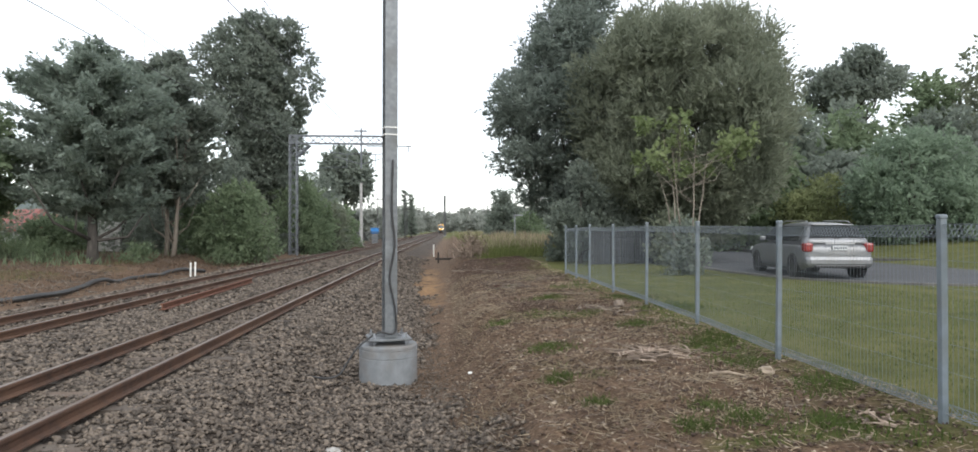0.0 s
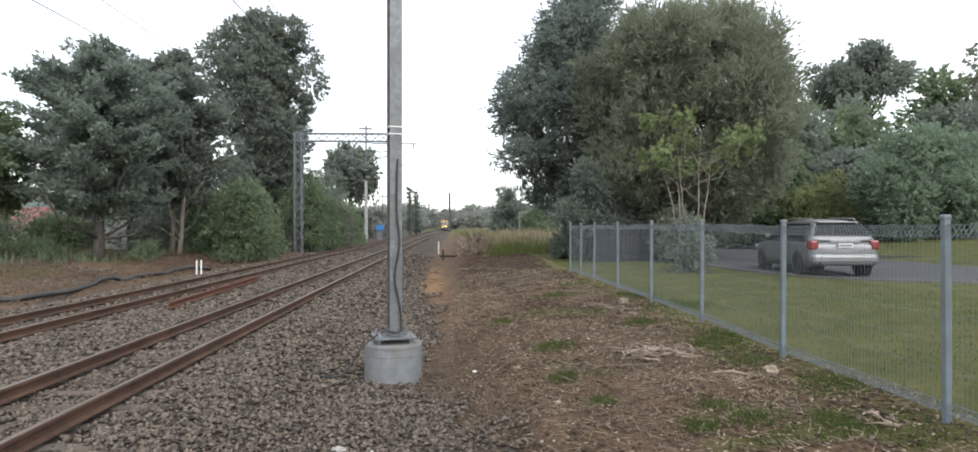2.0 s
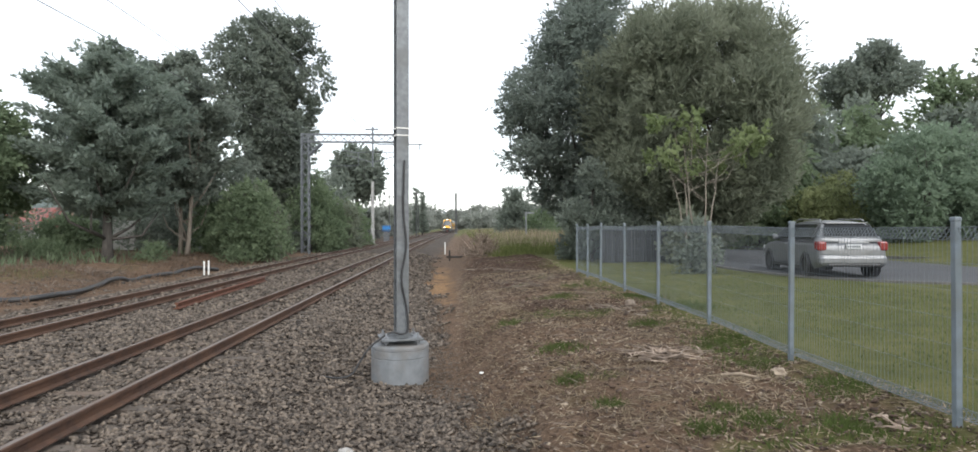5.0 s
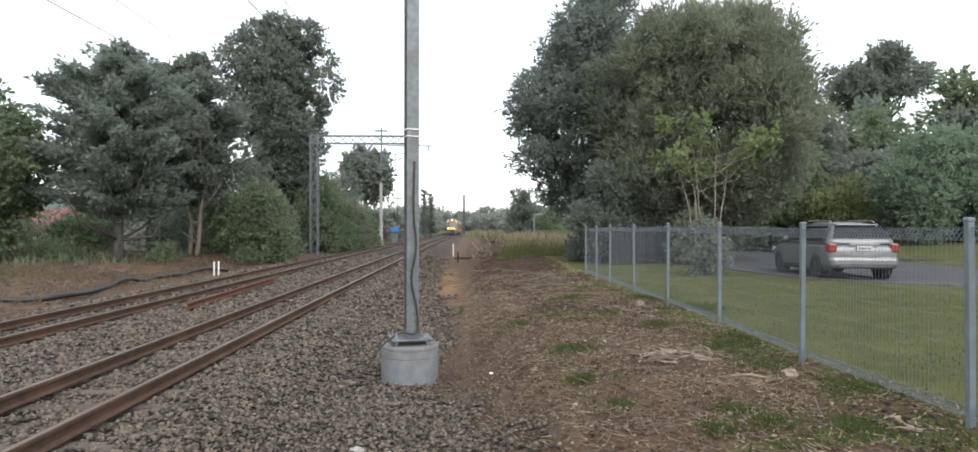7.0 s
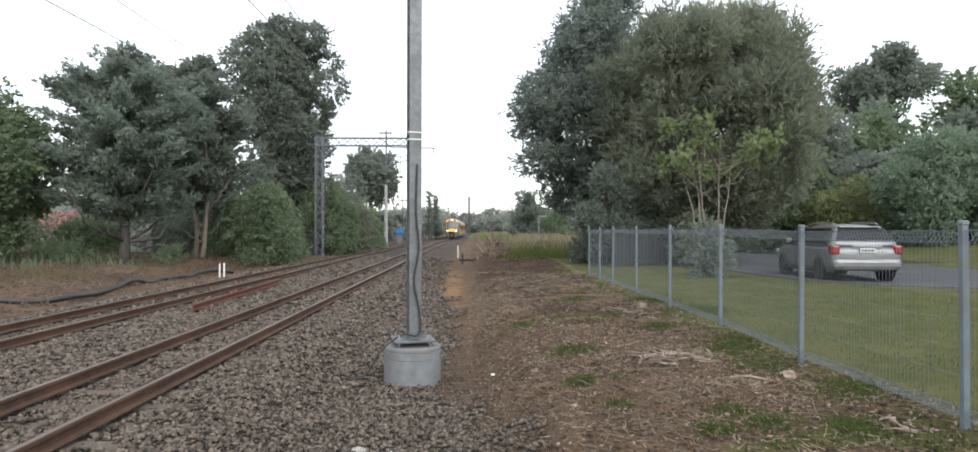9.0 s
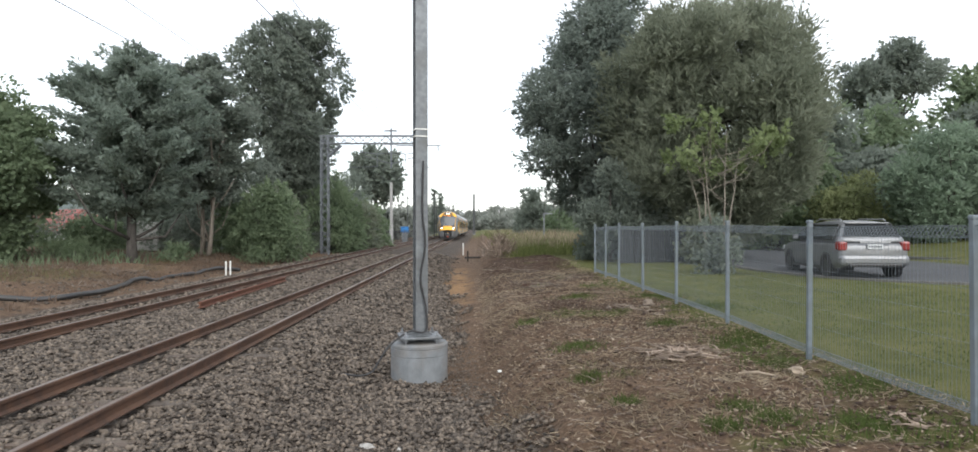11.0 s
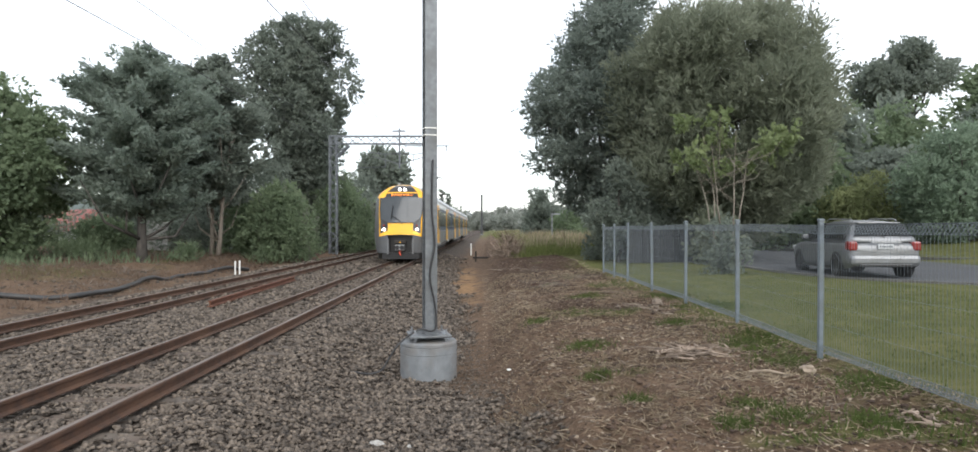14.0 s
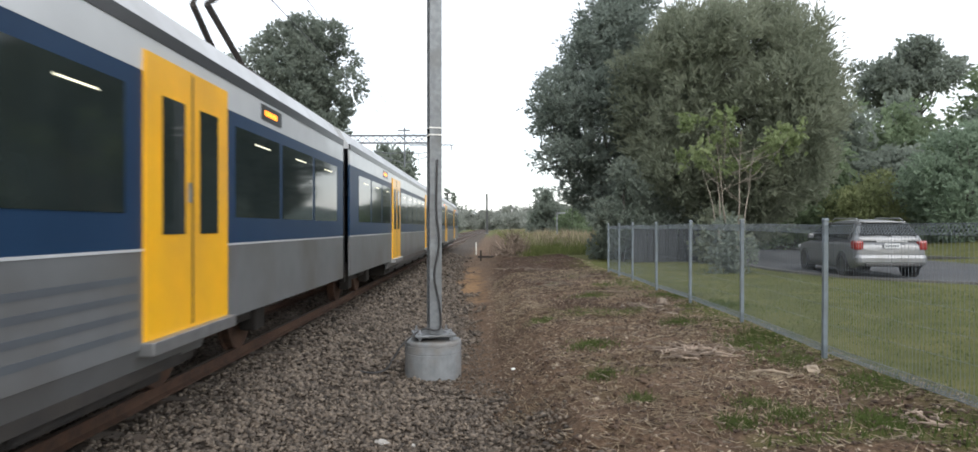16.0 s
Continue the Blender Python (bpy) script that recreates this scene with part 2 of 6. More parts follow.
def tube(bm, pts, radii, n=8, cap=True):
    """A round bar through points, with its own radius at each."""
    if not isinstance(radii, (list, tuple)):
        radii = [radii] * len(pts)
    pts = [Vector(p) for p in pts]
    rings, side = [], None
    for i, p in enumerate(pts):
        d = (pts[min(i + 1, len(pts) - 1)] - pts[max(i - 1, 0)]).normalized()
        if side is None:
            side = d.orthogonal().normalized()
        side = (side - d * side.dot(d)).normalized()
        up = d.cross(side)
        rings.append([bm.verts.new(p + (side * math.cos(a) + up * math.sin(a)) * radii[i]) for a in (2 * math.pi * k / n for k in range(n))])
    for a, b in zip(rings, rings[1:]):
        for k in range(n):
            bm.faces.new((a[k], a[(k + 1) % n], b[(k + 1) % n], b[k]))
    if cap:
        bm.faces.new(rings[0][::-1])
        bm.faces.new(rings[-1])
    return bm


def extrude(bm, outline, y0, y1):
    """A prism: an outline in x and z drawn out along y."""
    a = [bm.verts.new((x, y0, z)) for x, z in outline]
    b = [bm.verts.new((x, y1, z)) for x, z in outline]
    n = len(a)
    for k in range(n):
        bm.faces.new((a[k], a[(k + 1) % n], b[(k + 1) % n], b[k]))
    bm.faces.new(a)
    bm.faces.new(b[::-1])
    return bm


def B():
    return bmesh.new()


def vnoise(x, y, scale, seed=0):
    """Smooth random field between 0 and 1."""
    table = np.random.RandomState(seed).rand(256, 256)
    u, v = np.asarray(x) / scale + 1000.3, np.asarray(y) / scale + 1000.7
    i, j = np.floor(u).astype(int), np.floor(v).astype(int)
    a, b = u - i, v - j
    a, b = a * a * (3 - 2 * a), b * b * (3 - 2 * b)
    g = lambda p, q: table[p % 256, q % 256]
    return (g(i, j) * (1 - a) + g(i + 1, j) * a) * (1 - b) + (g(i, j + 1) * (1 - a) + g(i + 1, j + 1) * a) * b


def fbm(x, y, scale, seed=0):
    return 0.55 * vnoise(x, y, scale, seed) + 0.3 * vnoise(x, y, scale / 2.3, seed + 1) + 0.15 * vnoise(x, y, scale / 5.1, seed + 2)


def step(a, b, v):
    t = np.clip((v - a) / (b - a), 0, 1)
    return t * t * (3 - 2 * t)


def bend(y):
    """How far the line has swung to the east at y."""
    y = np.asarray(y, float)
    return np.where(y < 40, 0.0, np.where(y < 80, 0.0095 / 80 * (y - 40) ** 2, 0.0095 * (y - 60)))


YAW = radians(-3.68)


def plan(side, ahead):
    """Ground plan: metres to the right of and ahead of the camera's first stand, as world x and y."""
    return side * math.cos(YAW) - ahead * math.sin(YAW), side * math.sin(YAW) + ahead * math.cos(YAW)


# ---------------------------------------------------------------- the ground
TRACKS = (-4.0, -7.6)
ROAD_NEAR = [plan(*p) for p in ((60, 10), (30, 12.6), (18, 14.4), (12, 15.4), (9.6, 16.1), (8.2, 17.4), (7.4, 19.5), (7.1, 22), (7.2, 30), (8, 60), (10, 120))]
ROAD_FAR = [plan(*p) for p in ((60, 18.5), (30, 21.8), (20, 23.2), (17, 24.2), (15.2, 25.6), (14.2, 28), (13.8, 31), (13.8, 36), (14.0, 42), (14.6, 60), (17, 120))]


def ground_z(x, y):
    x, y = np.asarray(x, float), np.asarray(y, float)
    x = x - bend(y)
    base = np.interp(x, [-60, -24, -14, -11.2, -10.0, -9.3, -2.5, -1.35, -0.35, 0.15, 0.8, 2.0, 3.6, 7.0, 16, 20, 40],
                     [0.9, 0.35, 0.05, -0.18, -0.32, -0.2, -0.2, -0.5, -0.52, -0.42, -0.02, 0.1, 0.22, 0.34, 0.36, 0.9, 2.0])
    rough = step(0.1, 0.7, x) * (1 - step(3.3, 4.2, x)) * step(60, 30, y)
    left = step(-10, -11.5, x) * step(80, 40, y)
    z = base + rough * ((fbm(x, y, 1.3, 3) - 0.5) * 0.16 + (vnoise(x, y, 0.16, 8) - 0.5) * 0.05)
    z = z + left * (fbm(x, y, 2.2, 5) - 0.5) * 0.5
    z = z + step(34, 40, y) * step(0.2, 1.6, x) * step(9, 6, x) * 0.25 * fbm(x, y, 3, 9)
    bed = (x > -10) & (x < 0.2)
    z = z + np.where(bed, (vnoise(x, y, 0.14, 12) - 0.5) * 0.05, 0)
    z = z + 0.14 * step(23, 27, y) * step(35, 32, y) * step(0.3, 1.4, x) * step(4.5, 3.2, x) * (0.4 + fbm(x, y, 1.1, 93))
    fade = step(300, 900, np.hypot(x, y))
    return z * (1 - fade)


def shoulder(y):
    """Where the ballast ends against the bank."""
    return np.interp(y, [4, 6.5, 10, 16, 26, 40, 60], [0.25, 0.1, -0.35, -0.75, -1.1, -1.4, -1.4])


def masks(x, y):
    x = x - bend(y)
    edge = (fbm(x, y, 0.9, 21) - 0.5)
    ballast = step(-10.4, -9.9, x + edge * 0.8) * step(0.4, -0.3, x - shoulder(y) + edge * 1.3)
    grass_r = step(3.05, 3.9, x + edge * 1.8 + 0.25 * np.sin(y * 0.8))
    patch = step(0.6, 0.72, fbm(x, y, 1.5, 31)) * step(0.9, 1.8, x) * step(3, 6, y + 2)
    field = step(34, 38, y + edge * 4) * step(1.6, 2.8, x + edge)
    left = step(-12.5, -15.5, x + edge * 3) * step(0.42, 0.6, fbm(x, y, 3.0, 41))
    grass = np.clip(np.maximum.reduce([grass_r, patch * 0.8, field, left]), 0, 1)
    far = step(120, 200, y) * np.where((x > -10.2) & (x < -1.5), 0, 1)
    grass = np.maximum(grass, far)
    sand = step(0.75, 0.15, np.abs(x - shoulder(y) - 0.45 + edge * 0.6)) * step(17, 23, y + edge * 8) * step(39, 33, y) * step(0.3, 0.55, fbm(x, y, 0.5, 27))
    mulch = step(16, 21, y + edge * 9) * step(36, 32, y + edge * 4) * step(0.2, 1.2, x + edge) * step(4.2, 3.4, x)
    mulch = np.maximum(mulch, 0.75 * step(0.56, 0.68, fbm(x, y, 2.4, 91)) * step(0.7, 1.6, x) * step(3.6, 2.8, x) * step(9, 13, y))
    return ballast, grass, sand, mulch


def axis(parts):
    vals = []
    for a, b, s in parts:
        vals += list(np.arange(a, b, s))
    return np.array(vals + [parts[-1][1]])


gx = axis([(-2500, -300, 200), (-300, -60, 20), (-60, -16, 1.4), (-16, -10.5, 0.3), (-10.5, -1.4, 0.16), (-1.4, 4.4, 0.07), (4.4, 12, 0.3), (12, 24, 0.6), (24, 60, 3), (60, 300, 20), (300, 2500, 200)])
gy = axis([(-60, 0, 6), (0, 3, 0.5), (3, 14, 0.075), (14, 30, 0.16), (30, 60, 0.5), (60, 140, 2), (140, 400, 15), (400, 3000, 150)])
X, Y = np.meshgrid(gx, gy)
Z = ground_z(X, Y)
nx, ny = len(gx), len(gy)
idx = np.arange(nx * ny).reshape(ny, nx)
quads = np.stack([idx[:-1, :-1], idx[:-1, 1:], idx[1:, 1:], idx[1:, :-1]], -1).reshape(-1, 4)


def ground_material():
    m = bpy.data.materials.new("earth_ballast_and_turf")
    m.use_nodes = True
    n, l = m.node_tree.nodes, m.node_tree.links
    p = n["Principled BSDF"]
    p.inputs["Roughness"].default_value, p.inputs["Specular IOR Level"].default_value = 0.95, 0.2
    tc = n.new("ShaderNodeTexCoord")

    def tone(scale, stops, kind="ShaderNodeTexNoise"):
        t = n.new(kind)
        t.inputs["Scale"].default_value = scale
        if kind == "ShaderNodeTexNoise":
            t.inputs["Detail"].default_value, t.inputs["Roughness"].default_value = 9, 0.65
        l.new(tc.outputs["Object"], t.inputs["Vector"])
        r = n.new("ShaderNodeValToRGB")
        els = r.color_ramp.elements
        while len(els) < len(stops):
            els.new(0.5)
        for e, (pos, c) in zip(els, stops):
            e.position, e.color = pos, (*c, 1)
        l.new(t.outputs["Fac"] if kind == "ShaderNodeTexNoise" else t.outputs["Color"], r.inputs["Fac"])
        return r.outputs["Color"], t

    def mix(fac, a, b):
        k = n.new("ShaderNodeMix")
        k.data_type = "RGBA"
        l.new(fac, k.inputs["Factor"])
        l.new(a, k.inputs["A"])
        l.new(b, k.inputs["B"])
        return k.outputs["Result"]

    def attr(name):
        a = n.new("ShaderNodeAttribute")
        a.attribute_name = name
        return a.outputs["Fac"]

    earth, earth_tex = tone(2.6, [(0.34, (0.046, 0.03, 0.02)), (0.5, (0.105, 0.067, 0.043)), (0.64, (0.175, 0.118, 0.078))])
    fine, fine_tex = tone(24.0, [(0.32, (0.04, 0.026, 0.017)), (0.5, (0.108, 0.072, 0.047)), (0.66, (0.26, 0.185, 0.125))])
    half = n.new("ShaderNodeMix")
    half.data_type, half.inputs["Factor"].default_value = "RGBA", 0.5
    l.new(earth, half.inputs["A"])
    l.new(fine, half.inputs["B"])
    stone, stone_tex = tone(20.0, [(0.0, (0.03, 0.025, 0.021)), (0.5, (0.062, 0.05, 0.041)), (1.0, (0.11, 0.09, 0.073))], "ShaderNodeTexVoronoi")
    turf, turf_tex = tone(1.6, [(0.3, (0.056, 0.063, 0.02)), (0.5, (0.087, 0.094, 0.028)), (0.7, (0.133, 0.126, 0.046))])
    sand, sand_tex = tone(9.0, [(0.3, (0.13, 0.078, 0.042)), (0.62, (0.3, 0.185, 0.095))])
    c = mix(attr("ballast"), half.outputs["Result"], stone)
    mulch, mulch_tex = tone(11.0, [(0.3, (0.022, 0.012, 0.008)), (0.52, (0.052, 0.028, 0.019)), (0.75, (0.12, 0.068, 0.046))])
    c = mix(attr("mulch"), c, mulch)
    c = mix(attr("sand"), c, sand)
    c = mix(attr("grass"), c, turf)
    l.new(c, p.inputs["Base Color"])
    bp = n.new("ShaderNodeBump")
    bp.inputs["Strength"].default_value, bp.inputs["Distance"].default_value = 1.0, 0.05
    l.new(fine_tex.outputs["Fac"], bp.inputs["Height"])
    l.new(bp.outputs["Normal"], p.inputs["Normal"])
    return m


ground_me = mesh_np("ground", np.stack([X, Y, Z], -1).reshape(-1, 3), quads, ground_material())
for nm, vals in zip(("ballast", "grass", "sand", "mulch"), masks(X, Y)):
    ground_me.attributes.new(nm, "FLOAT", "POINT").data.foreach_set("value", np.asarray(vals, np.float32).ravel())
ground_me.polygons.foreach_set("use_smooth", np.ones(len(quads), bool))
tagged(new("ground", ground_me), "bare brown earth bank, ballast bed and turf beside the railway", "ground", kind="structure")


def gz(x, y):
    return float(ground_z(x, y))


def ribbon(a, b, za, n=1):
    """A strip between two lines of plan points."""
    bm = B()
    va = [bm.verts.new((x, y, za)) for x, y in a]
    vb = [bm.verts.new((x, y, za)) for x, y in b]
    for k in range(len(a) - 1):
        bm.faces.new((va[k], va[k + 1], vb[k + 1], vb[k]))
    return bm


def finer(line, n=6):
    """The line with points between, rounded."""
    out = []
    pts = [Vector(p) for p in line]
    for i in range(len(pts) - 1):
        p0, p1, p2, p3 = pts[max(i - 1, 0)], pts[i], pts[i + 1], pts[min(i + 2, len(pts) - 1)]
        for k in range(n):
            t = k / n
            out.append(0.5 * ((2 * p1) + (p2 - p0) * t + (2 * p0 - 5 * p1 + 4 * p2 - p3) * t * t + (3 * p1 - p0 - 3 * p2 + p3) * t ** 3))
    return [tuple(p) for p in out + [pts[-1]]]


near_line, far_line = finer(ROAD_NEAR), finer(ROAD_FAR)
tagged(part("road", ribbon(near_line, far_line, 0.385), M["asphalt"]), "grey asphalt side street with a bend", "road", kind="structure")
for nm, line, lift in (("kerb_1", near_line, 0.015), ("kerb_2", far_line, 0.14)):
    bm = B()
    for (x0, y0), (x1, y1) in zip(line, line[1:]):
        d = Vector((x1 - x0, y1 - y0)).normalized()
        s = Vector((-d.y, d.x)) * (0.16 if nm == "kerb_1" else -0.16)
        q = [(x0, y0), (x1, y1), (x1 + s.x, y1 + s.y), (x0 + s.x, y0 + s.y)]
        lo = [bm.verts.new((*p, 0.2)) for p in q]
        hi = [bm.verts.new((*p, 0.385 + lift)) for p in q]
        bm.faces.new(hi)
        for k in range(4):
            bm.faces.new((lo[k], lo[(k + 1) % 4], hi[(k + 1) % 4], hi[k]))
    tagged(part(nm, bm, M["kerb"]), "worn concrete kerb along the street", "kerb", kind="structure")


# ---------------------------------------------------------------- the two tracks
def rail_outline(cx):
    half = [(0.067, -0.14), (0.067, -0.128), (0.012, -0.11), (0.012, -0.045), (0.036, -0.034), (0.036, -0.006), (0.03, 0.0)]
    return [(cx + x, z) for x, z in half] + [(cx - x, z) for x, z in reversed(half)]


def swept(outline):
    """A prism along the line, following its bend."""
    bm = B()
    rows = [[bm.verts.new((x + float(bend(y)), y, z)) for x, z in outline] for y in (-80, 0, 40, 46, 52, 58, 64, 70, 76, 82, 200, 400, 900)]
    n = len(outline)
    for a, b in zip(rows, rows[1:]):
        for k in range(n):
            bm.faces.new((a[k], a[(k + 1) % n], b[(k + 1) % n], b[k]))
    bm.faces.new(rows[0])
    bm.faces.new(rows[-1][::-1])
    return bm


sleeper_bm = B()
extrude(sleeper_bm, [(-1.1, -0.26), (1.1, -0.26), (1.1, -0.165), (0.95, -0.15), (-0.95, -0.15), (-1.1, -0.165)], -0.11, 0.11)
sleeper_me = finish("sleeper", sleeper_bm, M["sleeper"])
rng = np.random.RandomState(5)
for cx, lab in zip(TRACKS, ("nearer running line with rust-brown rails on ballast", "second running line with dark rusty rails on ballast")):
    tr = thing("railway_track", pose(cx, 0, 0), lab, "railway track", "the two running lines")
    for s in (-0.5685, 0.5685):
        r = part("rail", swept(rail_outline(s)), M["rail_rust"], tr, "rust-brown steel rail")
        bm = swept([(s - 0.026, 0.0005), (s + 0.026, 0.0005), (s + 0.02, 0.003), (s - 0.02, 0.003)])
        part("running_surface", bm, M["rail_top"], r, "dull worn top of the rail")
    for k in range(140):
        part("sleeper", sleeper_me, None, tr, at=pose(rng.normal(0, 0.02) + float(bend(2.0 + k * 0.66)), 2.0 + k * 0.66, rng.normal(-0.035, 0.012), 0, 0, rng.normal(0, 0.6)))


# ---------------------------------------------------------------- loose stones, straw and grass
def stones(name, label, pts, sizes, material, seed, flat=0.7):
    """Many angular stones in one mesh."""
    r = np.random.RandomState(seed)
    v = np.array([(1, 0, 0.15), (-1, 0, -0.1), (0.1, 1, 0), (-0.1, -1, 0.1), (0.3, 0.2, 0.9), (-0.2, -0.3, -0.9)])
    fc = np.array([(0, 2, 4), (2, 1, 4), (1, 3, 4), (3, 0, 4), (2, 0, 5), (1, 2, 5), (3, 1, 5), (0, 3, 5)])
    n = len(pts)
    s = r.uniform(0.6, 1.35, (n, 1, 3)) * np.array([1, 1, flat]) * np.asarray(sizes)[:, None, None]
    vv = v[None] * r.uniform(0.6, 1.35, (n, len(v), 1)) * s
    ang, tilt = r.rand(n) * 6.28, r.uniform(-0.6, 0.6, n)
    c, q = np.cos(tilt)[:, None], np.sin(tilt)[:, None]
    y, z = vv[..., 1] * c - vv[..., 2] * q, vv[..., 1] * q + vv[..., 2] * c
    c, q = np.cos(ang)[:, None], np.sin(ang)[:, None]
    x, y = vv[..., 0] * c - y * q, vv[..., 0] * q + y * c
    vv = np.stack([x, y, z], -1) + np.asarray(pts)[:, None, :]
    ff = fc[None] + (np.arange(n) * len(v))[:, None, None]
    return tagged(new(name, mesh_np(name, vv.reshape(-1, 3), ff.reshape(-1, 3), material)), label, name.replace("_", " "), kind="stuff")


def in_view(x, y):
    a = np.arctan2(x, y)
    return (a > radians(-43)) & (a < radians(46))


def scatter(x0, x1, y0, y1, density, seed, keep=None):
    r = np.random.RandomState(seed)
    n = int((x1 - x0) * (y1 - y0) * density)
    x, y = r.uniform(x0, x1, n), r.uniform(y0, y1, n)
    ok = in_view(x, y)
    if keep is not None:
        ok &= r.rand(n) < keep(x, y)
    return x[ok], y[ok], r


def off_rails(x, y):
    k = np.ones_like(x)
    for cx in TRACKS:
        for s in (-0.5685, 0.5685):
            k = np.where(np.abs(x - cx - s) < 0.09, 0, k)
        on = (np.abs(x - cx) < 1.1) & (np.abs(((y - 2.0) / 0.66 + 0.5) % 1 - 0.5) < 0.15) & (np.sin(y * 1.7 + cx) > -0.3)
        k = np.where(on, 0.25, k)
    b, g, sd, mu = masks(x, y)
    return k * b * (1 - 0.95 * sd)


px, py, pr = [], [], []
for a in ((-9.9, 0.9, 3.4, 9, 820, 0.028), (-9.9, 0.9, 9, 16, 420, 0.036), (-9.9, 0.9, 16, 28, 140, 0.05), (-9.9, 0.7, 28, 48, 36, 0.07)):
    x, y, r = scatter(*a[:5], seed=int(a[2]) + 70, keep=off_rails)
    px.append(x), py.append(y), pr.append(a[5] * r.uniform(0.6, 1.4, len(x)))
px, py, pr = np.concatenate(px), np.concatenate(py), np.concatenate(pr)
stones("ballast_stones", "angular grey-brown crushed stone of the track bed", np.stack([px, py, ground_z(px, py) + pr * 0.55], -1), pr, M["stone"], 3)


def blades(name, label, x, y, length, width, material, seed, lean=0.5, flat=False):
    """Thin upright or lying blades, one triangle pair each, in one mesh."""
    r = np.random.RandomState(seed)
    n = len(x)
    z = ground_z(x, y)
    a = r.rand(n) * 6.283
    ln = length * r.uniform(0.5, 1.3, n)
    side = np.stack([np.cos(a), np.sin(a), np.zeros(n)], -1) * (width * r.uniform(0.6, 1.3, n))[:, None]
    la = r.rand(n) * 6.283
    tilt = r.uniform(1.3, 1.56, n) if flat else r.uniform(0, lean, n)
    d = np.stack([np.cos(la) * np.sin(tilt), np.sin(la) * np.sin(tilt), np.cos(tilt)], -1) * ln[:, None]
    if flat:
        side = np.stack([-np.sin(la), np.cos(la), r.uniform(-.4, .4, n)], -1) * (width * r.uniform(0.6, 1.3, n))[:, None]
    p = np.stack([x, y, z + (0.015 if flat else -0.01)], -1)
    mid = p + d * 0.55
    tip = p + d * (1.0 if flat else np.array([1.15, 1.15, 0.92]))
    v = np.stack([p - side, p + side, mid + side * 0.8, tip, mid - side * 0.8], 1)
    f = (np.arange(n) * 5)[:, None] + np.arange(5)[None]
    return tagged(new(name, mesh_np(name, v.reshape(-1, 3), f, material)), label, name.replace("_", " "), kind="stuff")


x, y, r = scatter(3.2, 9.5, 3.6, 24, 260, 11, lambda x, y: step(3.2, 3.9, x) * (1 - 0.6 * step(12, 20, y)))
blades("lawn_grass", "short mown green lawn grass", x, y, 0.045, 0.005, M["lawn"], 12, 1.1)
x, y, r = scatter(0.7, 3.5, 3.6, 20, 900, 13, lambda x, y: step(0.3, 0.7, np.maximum(masks(x, y)[1], 0)) * 0.35)
blades("weeds", "low green weeds and grass tufts on the bare earth", x, y, 0.09, 0.006, M["lawn"], 14, 1.0)
tx, ty = [], []
r = np.random.RandomState(77)
for sx, d, w in ((0.8, 9.4, 0.3), (0.17, 12.2, 0.22), (3.3, 12.4, 0.45), (2.75, 7.6, 0.3), (2.05, 5.5, 0.22), (1.6, 5.4, 0.15), (2.9, 9.0, 0.4), (0.75, 7.4, 0.16), (2.3, 10.8, 0.25), (3.0, 6.3, 0.3), (1.9, 6.0, 0.14), (2.6, 5.2, 0.2), (1.0, 6.4, 0.12), (1.25, 15, 0.4), (2.8, 14, 0.5)):
    x, y = plan(sx, d)
    n = int(2200 * w)
    tx.append(r.normal(x, w * 0.55, n)), ty.append(r.normal(y, w * 0.75, n))
blades("weed_patches", "small ragged patches of green weeds on the bare earth", np.concatenate(tx), np.concatenate(ty), 0.085, 0.0045, M["lawn"], 78, 1.1)
x, y, r = scatter(0.4, 9, 35, 64, 110, 15, lambda x, y: step(1.5, 2.8, x) * step(37, 43, y) * step(0.36, 0.52, fbm(x, y, 2.6, 96)))
blades("tall_grass", "tall pale seeding grass of a rough field", x, y, 0.62, 0.012, M["tall"], 16, 0.6)
x, y, r = scatter(0.4, 9, 34, 64, 170, 215, lambda x, y: step(1.3, 2.6, x) * (0.5 + 0.5 * step(0.6, 0.45, fbm(x, y, 2.6, 96))))
blades("green_field_grass", "fresh green grass of the rough field", x, y, 0.42, 0.012, M["field"], 216, 0.9)
x, y, r = scatter(0.4, 9.5, 38, 70, 16, 37, lambda x, y: step(2.0, 3.4, x) * step(0.42, 0.6, fbm(x, y, 3.0, 97)))
blades("seed_heads", "scattered taller dry seed heads in the rough field", x, y, 1.1, 0.016, M["straw"], 38, 0.5)
x, y, r = scatter(0.4, 12, 62, 140, 22, 17, lambda x, y: step(1.6, 3.4, x) * step(0.38, 0.52, fbm(x, y, 5.0, 98)))
blades("far_grass", "pale rough grass along the line", x, y, 0.9, 0.03, M["tall"], 18, 0.6)
x, y, r = scatter(0.4, 12, 62, 140, 20, 217, lambda x, y: step(1.6, 3.4, x))
blades("far_green_grass", "green rough grass along the line", x, y, 0.7, 0.03, M["field"], 218, 0.8)
x, y, r = scatter(0.2, 3.9, 3.6, 24, 560, 19, lambda x, y: 0.3 + 0.7 * step(0.45, 0.6, fbm(x, y, 1.1, 51)))
blades("dry_straw", "dry straw and dead grass littering the earth", x, y, 0.12, 0.0042, M["straw"], 20, flat=True)
x, y, r = scatter(0.0, 3.9, 3.6, 30, 130, 22, lambda x, y: 0.4 + 0.6 * step(0.5, 0.6, fbm(x, y, 1.7, 61)))
